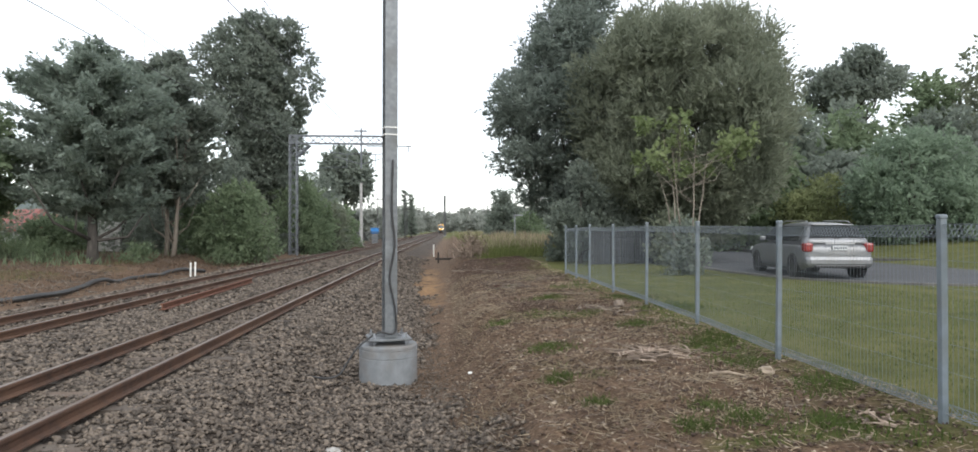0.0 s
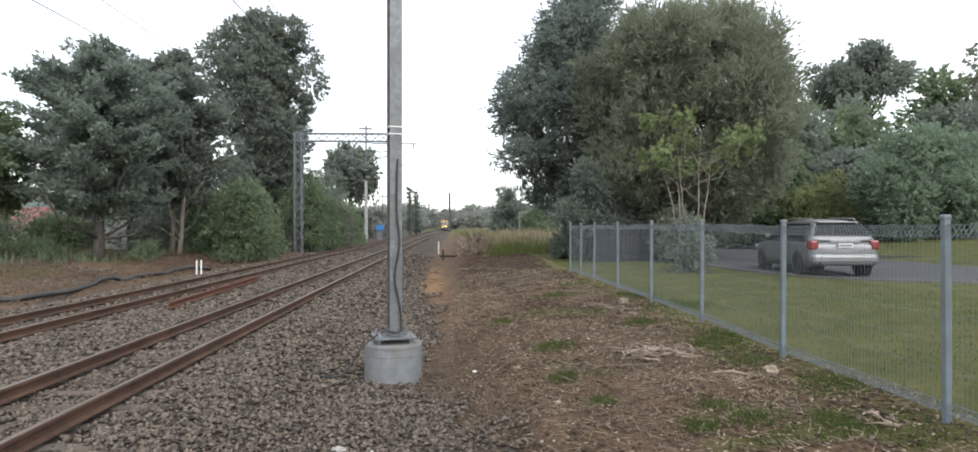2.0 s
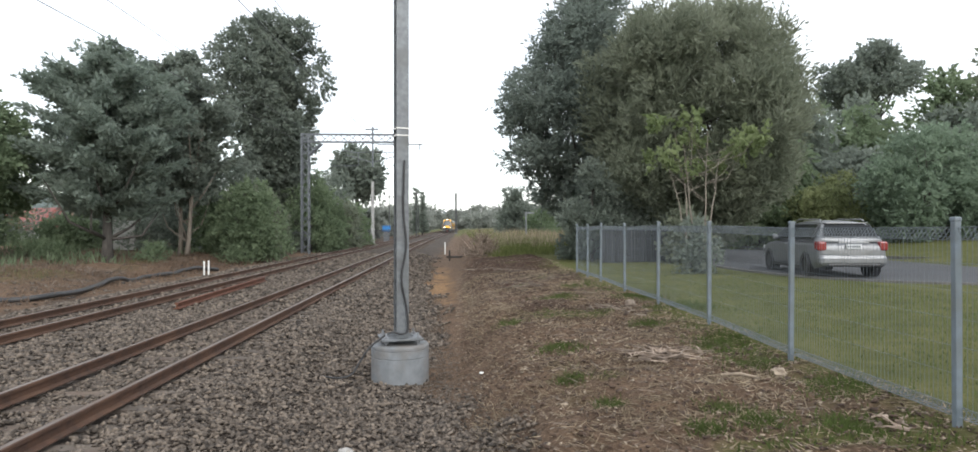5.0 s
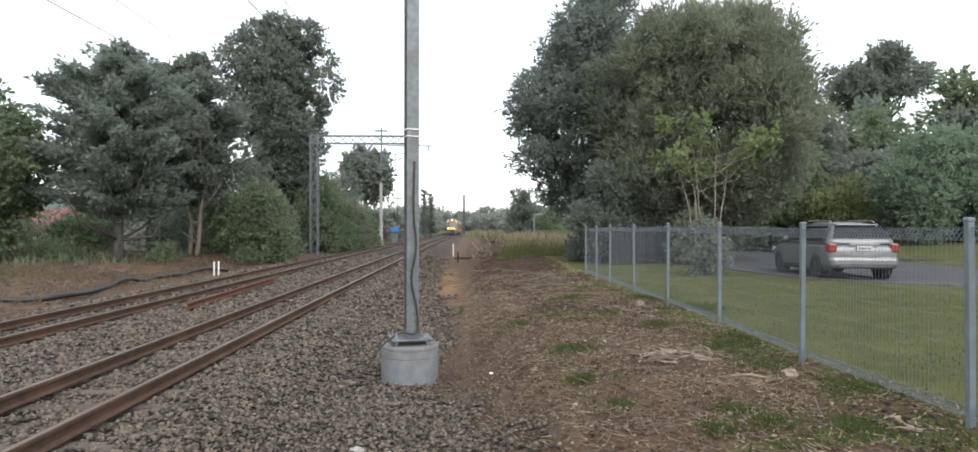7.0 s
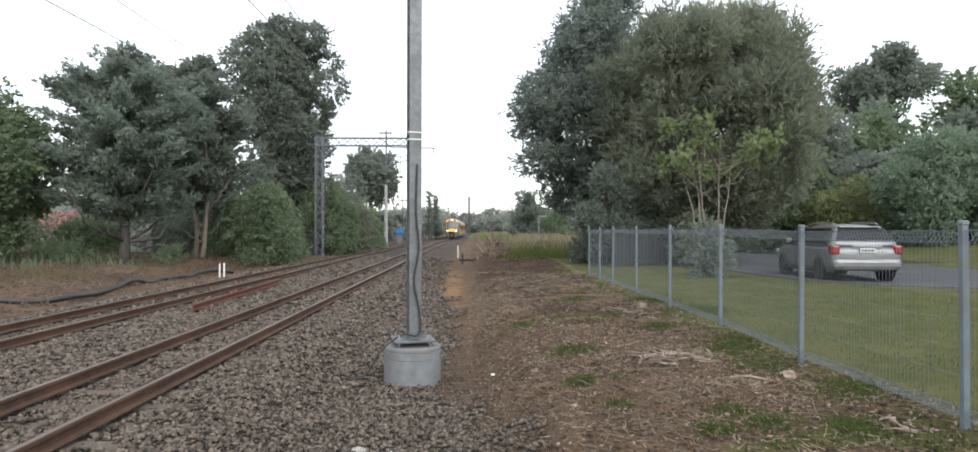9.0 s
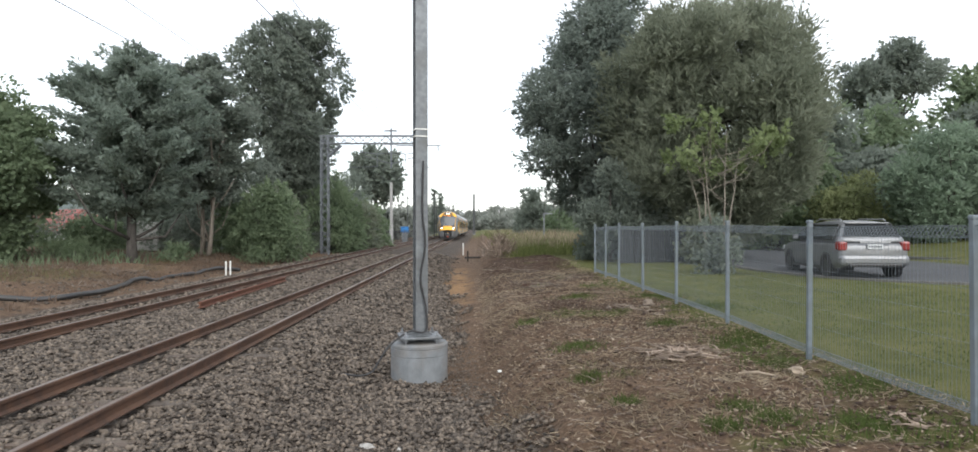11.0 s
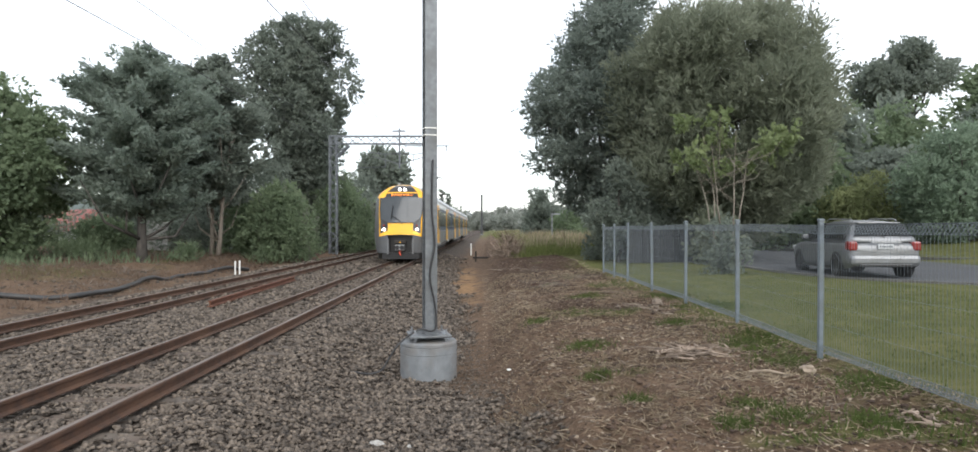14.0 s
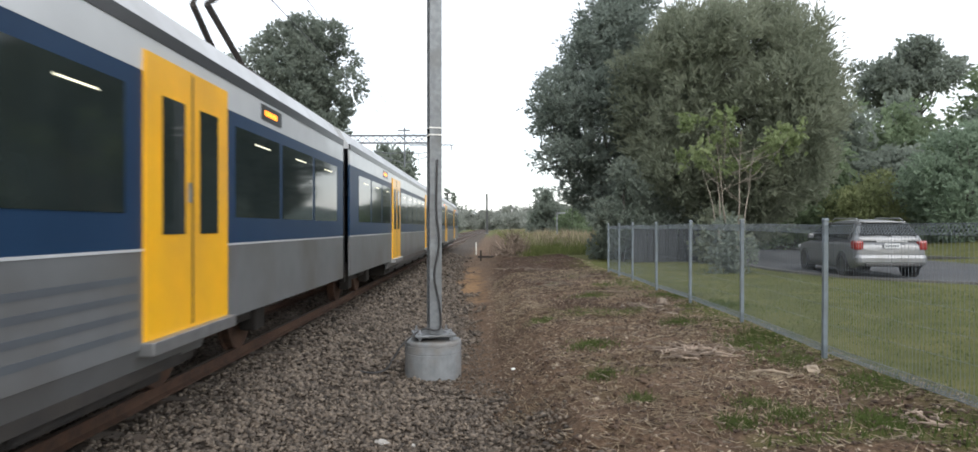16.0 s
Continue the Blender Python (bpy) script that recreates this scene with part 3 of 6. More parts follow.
s = 0.011 * r.uniform(0.6, 2.4, len(x))
x2, y2, r2 = scatter(0.1, 3.7, 3.6, 14, 420, 122, lambda x, y: 0.35 + 0.65 * step(0.48, 0.6, fbm(x, y, 0.8, 62)))
s2 = 0.009 * r2.uniform(0.5, 2.2, len(x2))
stones("dark_crumbs", "dark crumbs of soil and bark on the earth", np.stack([x2, y2, ground_z(x2, y2) + s2 * 0.35], -1), s2, M["clod"], 123, 0.6)
x2, y2, r2 = scatter(-1.8, 0.9, 3.6, 22, 700, 124, lambda x, y: step(-0.7, -0.1, x - shoulder(y)) * step(0.6, 0.2, x - shoulder(y)))
s2 = 0.011 * r2.uniform(0.5, 1.8, len(x2))
stones("fine_gravel", "fine dark gravel spilled along the foot of the bank", np.stack([x2, y2, ground_z(x2, y2) + s2 * 0.4], -1), s2, M["stone"], 125, 0.7)
stones("wood_chips", "pale wood chips, bark and small stones on the earth", np.stack([x, y, ground_z(x, y) + s * 0.3], -1), s, M["pebble"], 23, 0.5)
x, y, r = scatter(0.3, 3.6, 3.6, 34, 150, 28, lambda x, y: 0.15 + 0.85 * masks(x, y)[3])
s = 0.02 * r.uniform(0.6, 2.2, len(x))
stones("bark_mulch", "dark brown clods and bark lumps on the earth", np.stack([x, y, ground_z(x, y) + s * 0.3], -1), s, M["clod"], 29, 0.5)
x, y, r = scatter(0.3, 3.5, 3.6, 26, 70, 33, lambda x, y: 0.25 + 0.75 * step(0.5, 0.62, fbm(x, y, 1.4, 51)))
blades("broken_twigs", "broken grey twigs strewn over the earth", x, y, 0.15, 0.004, M["twig"], 34, flat=True)
x, y, r = scatter(-24, -10.6, 14, 42, 70, 24, lambda x, y: 0.2 + 0.8 * step(0.45, 0.62, fbm(x, y, 2.4, 95)))
blades("dead_bracken", "brown dead grass on the far bank", x, y, 0.24, 0.011, M["bracken"], 25, 1.3)
x, y, r = scatter(-24, -10.4, 15, 42, 26, 43, lambda x, y: 0.3 + 0.7 * step(0.5, 0.62, fbm(x, y, 2.0, 99)))
s = 0.035 * r.uniform(0.5, 2.0, len(x))
stones("bank_rubble", "grey-brown stones and clods on the far bank", np.stack([x, y, ground_z(x, y) + s * 0.2], -1), s, M["stone"], 44, 0.5)
x, y, r = scatter(-24, -11, 16, 42, 20, 45, lambda x, y: step(0.45, 0.6, fbm(x, y, 2.6, 101)))
blades("bank_twigs", "dead grey twigs strewn on the far bank", x, y, 0.6, 0.012, M["twig"], 46, flat=True)
x, y, r = scatter(-40, -14.5, 26, 60, 9, 26, lambda x, y: step(0.35, 0.6, fbm(x, y, 3.0, 41)))
blades("rank_grass", "rank green growth under the far trees", x, y, 0.55, 0.03, M["mid"], 27, 0.8)


# ---------------------------------------------------------------- trees
def leaf_mesh(name, centres, radii, count, size, material, seed, aspect=1.6, rise=0.0, squash=0.8, fill=None, loose=0.35, ways=None):
    """A crown: sprays of small blades standing on the outer shells of many boughs, over a close filling of larger leaves."""
    r = np.random.RandomState(seed)
    centres, radii = np.asarray(centres, float), np.asarray(radii, float)
    flat = np.array([1, 1, squash])
    per = 7
    n = count // per
    w = radii ** 2
    which = r.choice(len(centres), n * 2, p=w / w.sum())
    d = r.normal(size=(n * 2, 3))
    d /= np.linalg.norm(d, axis=1)[:, None]
    lump = 1 + 0.16 * np.sin(d[:, 0] * 7 + which) * np.sin(d[:, 1] * 6 + which * 2.1) + 0.12 * np.sin(d[:, 2] * 9 + which)
    pos = centres[which] + d * (radii[which] * lump * r.uniform(0.68, 1.06, n * 2))[:, None] * flat
    depth = np.full(len(pos), 9.0)
    for k in range(0, len(pos), 2000):
        gap = (pos[k:k + 2000, None] - centres[None]) / flat
        depth[k:k + 2000] = (np.einsum("ijk,ijk->ij", gap, gap) / radii[None] ** 2).min(1)
    keep = np.where(depth > 0.3)[0][:n]
    pos, d = pos[keep], d[keep]
    way = d + r.normal(size=d.shape) * loose
    if ways is not None:
        way = way * 0.45 + np.asarray(ways)[which[keep]]
    way[:, 2] += rise
    way /= np.linalg.norm(way, axis=1)[:, None]
    long = size * aspect * 1.9 * r.uniform(0.6, 1.4, len(pos))
    t = r.uniform(0, 1, (len(pos), per))
    base = pos[:, None] + way[:, None] * (long[:, None] * t)[..., None] + r.normal(size=(len(pos), per, 3)) * (long[:, None] * 0.24 * (1.15 - t))[..., None]
    out = (way[:, None] + r.normal(size=(len(pos), per, 3)) * (loose + 0.15)).reshape(-1, 3)
    base = base.reshape(-1, 3)
    s = size * r.uniform(0.6, 1.4, len(base))
    if fill is not None:
        m = len(fill)
        base, out = np.concatenate([base, fill]), np.concatenate([out, r.normal(size=(m, 3))])
        s = np.concatenate([s, size * r.uniform(1.3, 1.9, m) * min(1.0, 2.2 / aspect)])
    out /= np.linalg.norm(out, axis=1)[:, None] + 1e-9
    side = np.cross(out, r.normal(size=out.shape))
    side /= np.linalg.norm(side, axis=1)[:, None] + 1e-9
    a, b = out * (s * aspect * 0.5)[:, None], side * (s * 0.5)[:, None]
    v = np.stack([base - a, base - b - a * 0.1, base + a, base + b - a * 0.1], 1)
    f = (np.arange(len(base)) * 4)[:, None] + np.arange(4)[None]
    return mesh_np(name, v.reshape(-1, 3), f, material)


def clumps(r, n, shape, height, base, spread, size, rough=0.1):
    """Centres and radii of boughs under an outline, and a filling behind them: shape(u) is the half-width at the part u of the crown's height."""
    c, q = [], []
    while len(c) < n:
        u = r.rand()
        w = shape(u) * spread
        if r.rand() > (w / spread) ** 0.8:
            continue
        e = size * r.uniform(0.6, 1.4) * (1 - 0.3 * u)
        a, k = r.rand() * 6.283, math.sqrt(r.uniform(0.4, 1.0))
        k *= (1 + rough * math.sin(3 * a + 5 * u + n)) * r.uniform(1 - rough, 1 + rough * 0.5)
        w = max(0.0, w - 0.75 * e) * k
        c.append((math.cos(a) * w, math.sin(a) * w, base + min(u, 1 - 0.6 * e / height) * height))
        q.append(e)
    fill = []
    while len(fill) < n * 16:
        u, a = r.uniform(0.02, 0.95), r.rand() * 6.283
        w = max(0.0, shape(u) * spread - size * 1.1) * math.sqrt(r.rand()) * 0.95
        fill.append((math.cos(a) * w, math.sin(a) * w, base + u * height))
    return c, q, np.array(fill)


def boughs(r, n, shape, height, base, spread, size):
    """Clumps strung along separate boughs that leave the trunk, dip and lift again at their tips."""
    c, q, ways = [], [], []
    for k in range(n):
        u = ((k + r.rand()) / n) ** 0.85
        a, reach = k * 2.4 + r.normal(0, 0.35), shape(u) * spread * r.uniform(0.72, 1.1)
        m = max(2, int(reach / (size * 0.62)))
        for j in range(m):
            f = (j + 1) / m
            c.append((math.cos(a) * reach * f + r.normal(0, 0.1), math.sin(a) * reach * f + r.normal(0, 0.1), base + u * height + reach * (0.3 * f * f - 0.16 * f)))
            q.append(size * (1.08 - 0.66 * f) * r.uniform(0.75, 1.2))
            ways.append((math.cos(a), math.sin(a), 0.05 + 0.3 * f))
    fill = []
    while len(fill) < len(c) * 9:
        u, a = r.uniform(0.02, 0.9), r.rand() * 6.283
        w = shape(u) * spread * 0.55 * math.sqrt(r.rand())
        fill.append((math.cos(a) * w, math.sin(a) * w, base + u * height))
    return c, q, np.array(fill), ways


def tree(name, label, at, height, crown_base, spread, shape, leaves, count, size, seed, trunk=0.2, bark="bark", n_clump=60, clump=0.9,
         aspect=1.7, rise=0.0, squash=0.75, rough=0.1, fill=1.0, tiers=0, stems=1, group="", lean=0.0, category="tree", limbs=14, ground=None):
    """A tree: tapered trunk with limbs, and a crown of many leaves in clumps."""
    r = np.random.RandomState(seed)
    x, y = at
    t = thing(name, pose(x, y, gz(x, y) - 0.1 if ground is None else ground, 0, 0, 0), label, category, group)
    if tiers:
        c, q, inner, ways = boughs(r, tiers, shape, height - crown_base, crown_base, spread, clump)
    else:
        c, q, inner = clumps(r, n_clump, shape, height - crown_base, crown_base, spread, clump, rough)
        ways = None
    inner = inner[:int(len(inner) * fill)]
    for k in range(stems):
        a = r.rand() * 6.28
        o = 0.0 if stems == 1 else spread * 0.16
        bx, by = math.cos(a) * o, math.sin(a) * o
        bm = B()
        top = height * (0.9 if stems == 1 else r.uniform(0.55, 0.85))
        tx, ty = bx * 3.2 + lean * top, by * 3.2
        pts = [(bx + (tx - bx) * f ** 1.3 + r.normal(0, 0.02 * height * f * (1 - f)), by + (ty - by) * f ** 1.3 + r.normal(0, 0.02 * height * f * (1 - f)), top * f) for f in np.linspace(0, 1, 9)]
        rad = trunk / (1 if stems == 1 else stems ** 0.5)
        tube(bm, pts, [rad * (1.25 if f == 0 else 1 - 0.85 * f) for f in np.linspace(0, 1, 9)], 8)
        order = list(range(len(c)))
        r.shuffle(order)
        for j in order[:max(3, limbs // stems)]:
            e = c[j]
            f = min(0.9, max(0.12, (e[2] - 0.22 * height) / top))
            s = pts[int(round(f * 8))]
            m = [(s[i] + e[i]) / 2 + (0.0 if i < 2 else -0.04 * height) + r.normal(0, 0.15) for i in range(3)]
            tube(bm, [s, m, e], [rad * 0.42 * (1 - 0.6 * f), rad * 0.24, rad * 0.06], 5)
        part("trunk", bm, M[bark], t, smooth=True)
    part("crown", leaf_mesh("crown", c, q, count, size, M[leaves], seed + 1, aspect, rise, squash, inner, ways=ways), None, t)
    return t


egg = lambda u: max(0.08, math.sin(math.pi * min(1, max(0.0, u * 0.86 + 0.14))) ** 0.7)
dome = lambda u: max(0.1, math.sqrt(max(0.0, 1 - u ** 2.4)))
lolly = lambda u: max(0.1, math.sin(math.pi * (0.12 + 0.8 * u)) ** 0.6)
full = lambda u: max(0.1, (1 - u ** 3) ** 0.6 * (0.8 + 0.2 * min(1, u * 5)))



def profile(height, base, rows):
    """A crown's half-width as a part of its widest, from rows of height and half-width in metres."""
    top = max(w for z, w in rows)
    return lambda u: max(0.03, float(np.interp(base + u * (height - base), [z for z, w in rows], [w / top for z, w in rows])))


# beside the rough field and the lawn
tree("totara_tree", "tall dense dark green conifer with sprays to the ground", plan(4.46, 34), 14.6, 1.2, 4.55, profile(14.6, 1.2, ((1.2, 1.3), (2.2, 2.1), (3.2, 3.8), (5.7, 4.4), (7.2, 4.85), (8.1, 4.4), (9.6, 3.6), (10.9, 2.8), (12.7, 1.4), (14.6, 0.1))), "cypress", 150000, 0.072, 101, 0.35, n_clump=260, clump=0.9, aspect=2.7, rise=0.05, squash=0.5, limbs=20, rough=0.08)
tree("kanuka_tree", "broad feathery olive-green tree with a rounded crown", plan(8.2, 29.5), 10.35, 1.3, 4.8, profile(10.35, 1.3, ((1.3, 1.8), (2.4, 2.6), (3.3, 3.9), (5.1, 4.5), (6.2, 4.9), (8.2, 4.7), (9.2, 4.0), (9.9, 2.9), (10.35, 1.4))), "kanuka", 180000, 0.056, 111, 0.3, n_clump=210, clump=1.05, aspect=4.6, rise=0.9, stems=3, limbs=18, rough=0.06)
tree("sapling", "thin young tree with pale stems and light green leaf tufts", plan(6.9, 24.0), 5.7, 3.4, 2.1, lolly, "bright", 1700, 0.11, 121, 0.085, "pale_bark", n_clump=11, clump=0.36, squash=0.5, stems=5, limbs=20, fill=0.0)
tree("young_tree", "small shrubby tree with glossy dark leaves by the fence end", plan(3.6, 27.5), 4.0, 0.4, 1.3, egg, "dark", 10000, 0.07, 131, 0.08, n_clump=28, clump=0.5)
tree("shrub", "dark green shrub standing beside the mesh fence", plan(5.6, 20.0), 1.5, 0.1, 0.7, egg, "dark", 2000, 0.07, 141, 0.04, n_clump=22, clump=0.3, category="shrub", stems=3)
tree("shrub", "tall thin leafy shrub on the lawn edge", plan(6.7, 25.0), 2.0, 0.2, 0.9, egg, "kanuka", 3000, 0.1, 143, 0.05, n_clump=22, clump=0.4, category="shrub", stems=3)
# added dark bushes that stand in for the shade under the crowns
for k, (sx, d, h, w, lv) in enumerate(((6.6, 28.2, 2.4, 1.3, "dark"), (5.0, 28.6, 2.6, 1.4, "dark"), (3.9, 30.0, 2.2, 1.3, "dark"))):
    tree("shade_filler_bush", "dark bush added in place of the shade below the big trees", plan(sx, d), h, 0.1, w, dome, lv, 5000, 0.09, 180 + k, 0.05, n_clump=30, clump=0.45, category="bush", group="undergrowth below the big trees", stems=3)
tree("round_tree", "lone round-crowned dark tree with an open trunk behind the street", plan(31.7, 60), 15.2, 9.8, 4.4, egg, "dark", 22000, 0.17, 151, 0.35, n_clump=30, clump=1.15, limbs=24, rough=0.28, fill=0.35)
tree("silver_bush", "broad silver-grey bush on the street verge", plan(20.5, 33), 5.2, 0.3, 3.6, dome, "silver", 36000, 0.085, 161, 0.15, n_clump=90, clump=0.75, aspect=2.4, category="bush", stems=3)
tree("silver_bush", "smaller silver-grey bush on the street verge", plan(24.5, 33), 4.2, 0.3, 2.9, dome, "silver", 25000, 0.085, 163, 0.12, n_clump=60, clump=0.7, aspect=2.4, category="bush", stems=3)
tree("fern_bush", "yellow-green ferny bush at the wood's edge", plan(17.0, 36), 3.6, 0.3, 2.2, dome, "fern", 11000, 0.08, 171, 0.1, n_clump=40, clump=0.6, aspect=2.6, category="bush")
for k, (sx, d, h, w, lv) in enumerate(((15.0, 40, 6.4, 3.2, "mid"), (19.5, 46, 8.0, 4.0, "dark"), (24.5, 47, 8.2, 3.8, "mid"), (29.5, 45, 7.6, 4.0, "dark"), (34.0, 47, 12.8, 3.4, "kanuka"), (30.2, 48, 11.0, 2.6, "mid"), (26.2, 51, 9.4, 3.4, "dark"), (22.8, 52, 9.2, 3.2, "mid"), (30.5, 38, 4.5, 3.0, "dark"), (35.0, 42, 8.4, 3.2, "kanuka"), (39, 46, 10, 3.6, "kanuka"), (13.5, 46, 6.5, 3.0, "dark"), (26.0, 39, 4.4, 3.2, "dark"), (20.5, 40, 4.6, 3.0, "dark"))):
    tree("woodland_tree", ("leafy mid-green tree" if lv == "mid" else "dark leafy tree") + " in the wood behind the street", plan(sx, d), h, 0.2, w, full, lv, 10000, 0.2, 200 + k, 0.25, n_clump=70, clump=1.1, group="trees behind the street")
tree("round_tree", "small round dark tree on the rough field", plan(1.75, 82), 5.9, 0.3, 2.6, dome, "dark", 11000, 0.15, 231, 0.2, n_clump=45, clump=0.8)
tree("bush", "low scrubby bush on the rough field", plan(4.4, 76), 3.6, 0.2, 2.4, dome, "mid", 7000, 0.12, 233, 0.1, n_clump=24, clump=0.6, category="bush")

# across the line
tree("cypress_tree", "broad blue-green conifer with tiered drooping boughs", plan(-18.0, 31.5), 9.9, 2.2, 4.0, profile(9.9, 2.2, ((2.2, 2.0), (3.2, 3.3), (5, 3.8), (6.6, 4.0), (7.8, 3.2), (8.8, 1.8), (9.9, 0.3))), "pine", 95000, 0.085, 301, 0.24, tiers=74, clump=0.5, aspect=2.6, rise=0.0, squash=0.3, limbs=30, fill=0.6)
tree("dark_tree", "dark evergreen tree with a pale forked trunk", plan(-17.2, 37), 10.8, 3.0, 2.9, egg, "dark", 52000, 0.12, 311, 0.2, "pale_bark", tiers=48, clump=0.75, squash=0.55, stems=2, limbs=30)
tree("tall_tree", "tall dark tree with a ragged two-headed crown", plan(-17.5, 52), 17.4, 5.6, 4.15, profile(17.7, 5.6, ((5.6, 2.0), (8, 3.2), (10.2, 4.3), (12.5, 4.6), (15.2, 4.3), (16.5, 3.0), (17.7, 1.0))), "dark", 85000, 0.13, 321, 0.36, n_clump=80, clump=1.35, rough=0.32, fill=0.8,  stems=3, limbs=36)
tree("tall_tree", "slim dark tree beside the tall one", plan(-16.9, 53.5), 12.0, 3.2, 1.7, egg, "dark", 9000, 0.22, 323, 0.2, n_clump=45, clump=0.7, limbs=20)
tree("edge_tree", "leafy tree with a light airy crown over scrub", plan(-23.5, 30), 8.2, 1.0, 3.0, egg, "mid", 26000, 0.13, 331, 0.18, n_clump=70, clump=0.7, limbs=20)
tree("edge_tree", "dense dark tree behind the others", plan(-31.0, 36), 7.2, 0.4, 4.0, full, "dark", 14000, 0.24, 333, 0.2, n_clump=70, clump=1.0)
for k, (sx, d, h, w, lv) in enumerate(((-13.6, 37.5, 4.3, 2.2, "mid"), (-14.4, 41.5, 4.4, 1.6, "kanuka"), (-15.8, 39.5, 4.0, 2.0, "mid"), (-14.4, 52, 6.2, 2.8, "mid"), (-13.4, 58, 4.2, 2.0, "kanuka"), (-14.2, 66, 3.8, 2.2, "mid"), (-19.5, 44, 5.0, 3.0, "dark"), (-24.0, 44, 5.5, 3.6, "dark"), (-17.0, 45, 4.2, 2.0, "mid"), (-15.6, 45, 3.6, 1.6, "mid"), (-39, 46, 7, 4, "dark"), (-25.2, 40, 1.9, 1.8, "mid"), (-21.5, 48, 6.6, 3.2, "dark"), (-27.5, 47, 3.0, 2.2, "dark"), (-15.2, 57, 6.6, 2.6, "dark"), (-14.9, 62, 7.2, 2.4, "dark"), (-33, 54, 6.6, 4.0, "dark"), (-17.4, 45.5, 7.4, 2.0, "dark"), (-38.5, 52, 6.0, 3.0, "mid"), (-13.9, 55, 5.2, 2.2, "mid"))):
    tree("thicket_bush", ("fresh green" if lv == "mid" else "dull green") + " bush in the thicket across the line", plan(sx, d), h, 0.1, w, full, lv, 10000, 0.1, 400 + k, 0.12, n_clump=55, clump=0.7, group="thicket across the line", category="bush", stems=2)
for k, (sx, d, h) in enumerate(((-19.9, 30.5, 0.9), (-16.2, 32.0, 0.7), (-24.0, 29.5, 1.2), (-13.6, 35.5, 0.9), (-21.6, 31.5, 0.9))):
    tree("flax_bush", "spiky green flax and undergrowth below the trees", plan(sx, d), h, 0.05, 0.7, dome, "mid", 900, 0.045, 440 + k, 0.04, n_clump=14, clump=0.35, aspect=5.0, rise=0.8, fill=0.0, category="bush", group="undergrowth", stems=2)
tree("far_tree", "distant round-crowned tree on a bare trunk", plan(-19.6, 95), 12.2, 6.2, 3.3, lolly, "dark", 9000, 0.36, 501, 0.3, n_clump=45, clump=1.1, limbs=16)
# trees in "far" leaves carry their haze as a paler leaf colour
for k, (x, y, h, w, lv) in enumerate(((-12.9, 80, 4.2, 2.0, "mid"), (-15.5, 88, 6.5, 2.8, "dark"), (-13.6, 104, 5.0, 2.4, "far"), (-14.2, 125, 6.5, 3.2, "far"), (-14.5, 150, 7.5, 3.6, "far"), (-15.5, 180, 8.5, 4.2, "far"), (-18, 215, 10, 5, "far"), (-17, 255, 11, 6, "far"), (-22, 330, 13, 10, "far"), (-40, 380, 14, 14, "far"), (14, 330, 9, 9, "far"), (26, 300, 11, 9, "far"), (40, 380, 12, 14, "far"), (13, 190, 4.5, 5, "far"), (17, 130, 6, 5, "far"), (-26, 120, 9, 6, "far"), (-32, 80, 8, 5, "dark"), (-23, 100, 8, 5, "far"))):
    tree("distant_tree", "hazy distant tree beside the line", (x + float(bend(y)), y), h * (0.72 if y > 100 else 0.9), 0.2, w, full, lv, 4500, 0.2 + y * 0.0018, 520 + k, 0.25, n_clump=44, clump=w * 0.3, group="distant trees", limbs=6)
for k, (sx, d, h) in enumerate(((-17.1, 140, 9.7), (-14.9, 132, 8.4))):
    tree("norfolk_pine", "distant narrow pointed pine", plan(sx, d), h, 0.6, 1.35, lambda u: max(0.04, 1 - u), "dark", 3500, 0.16, 560 + k, 0.15, tiers=24, clump=0.28, squash=0.4, group="distant pines")


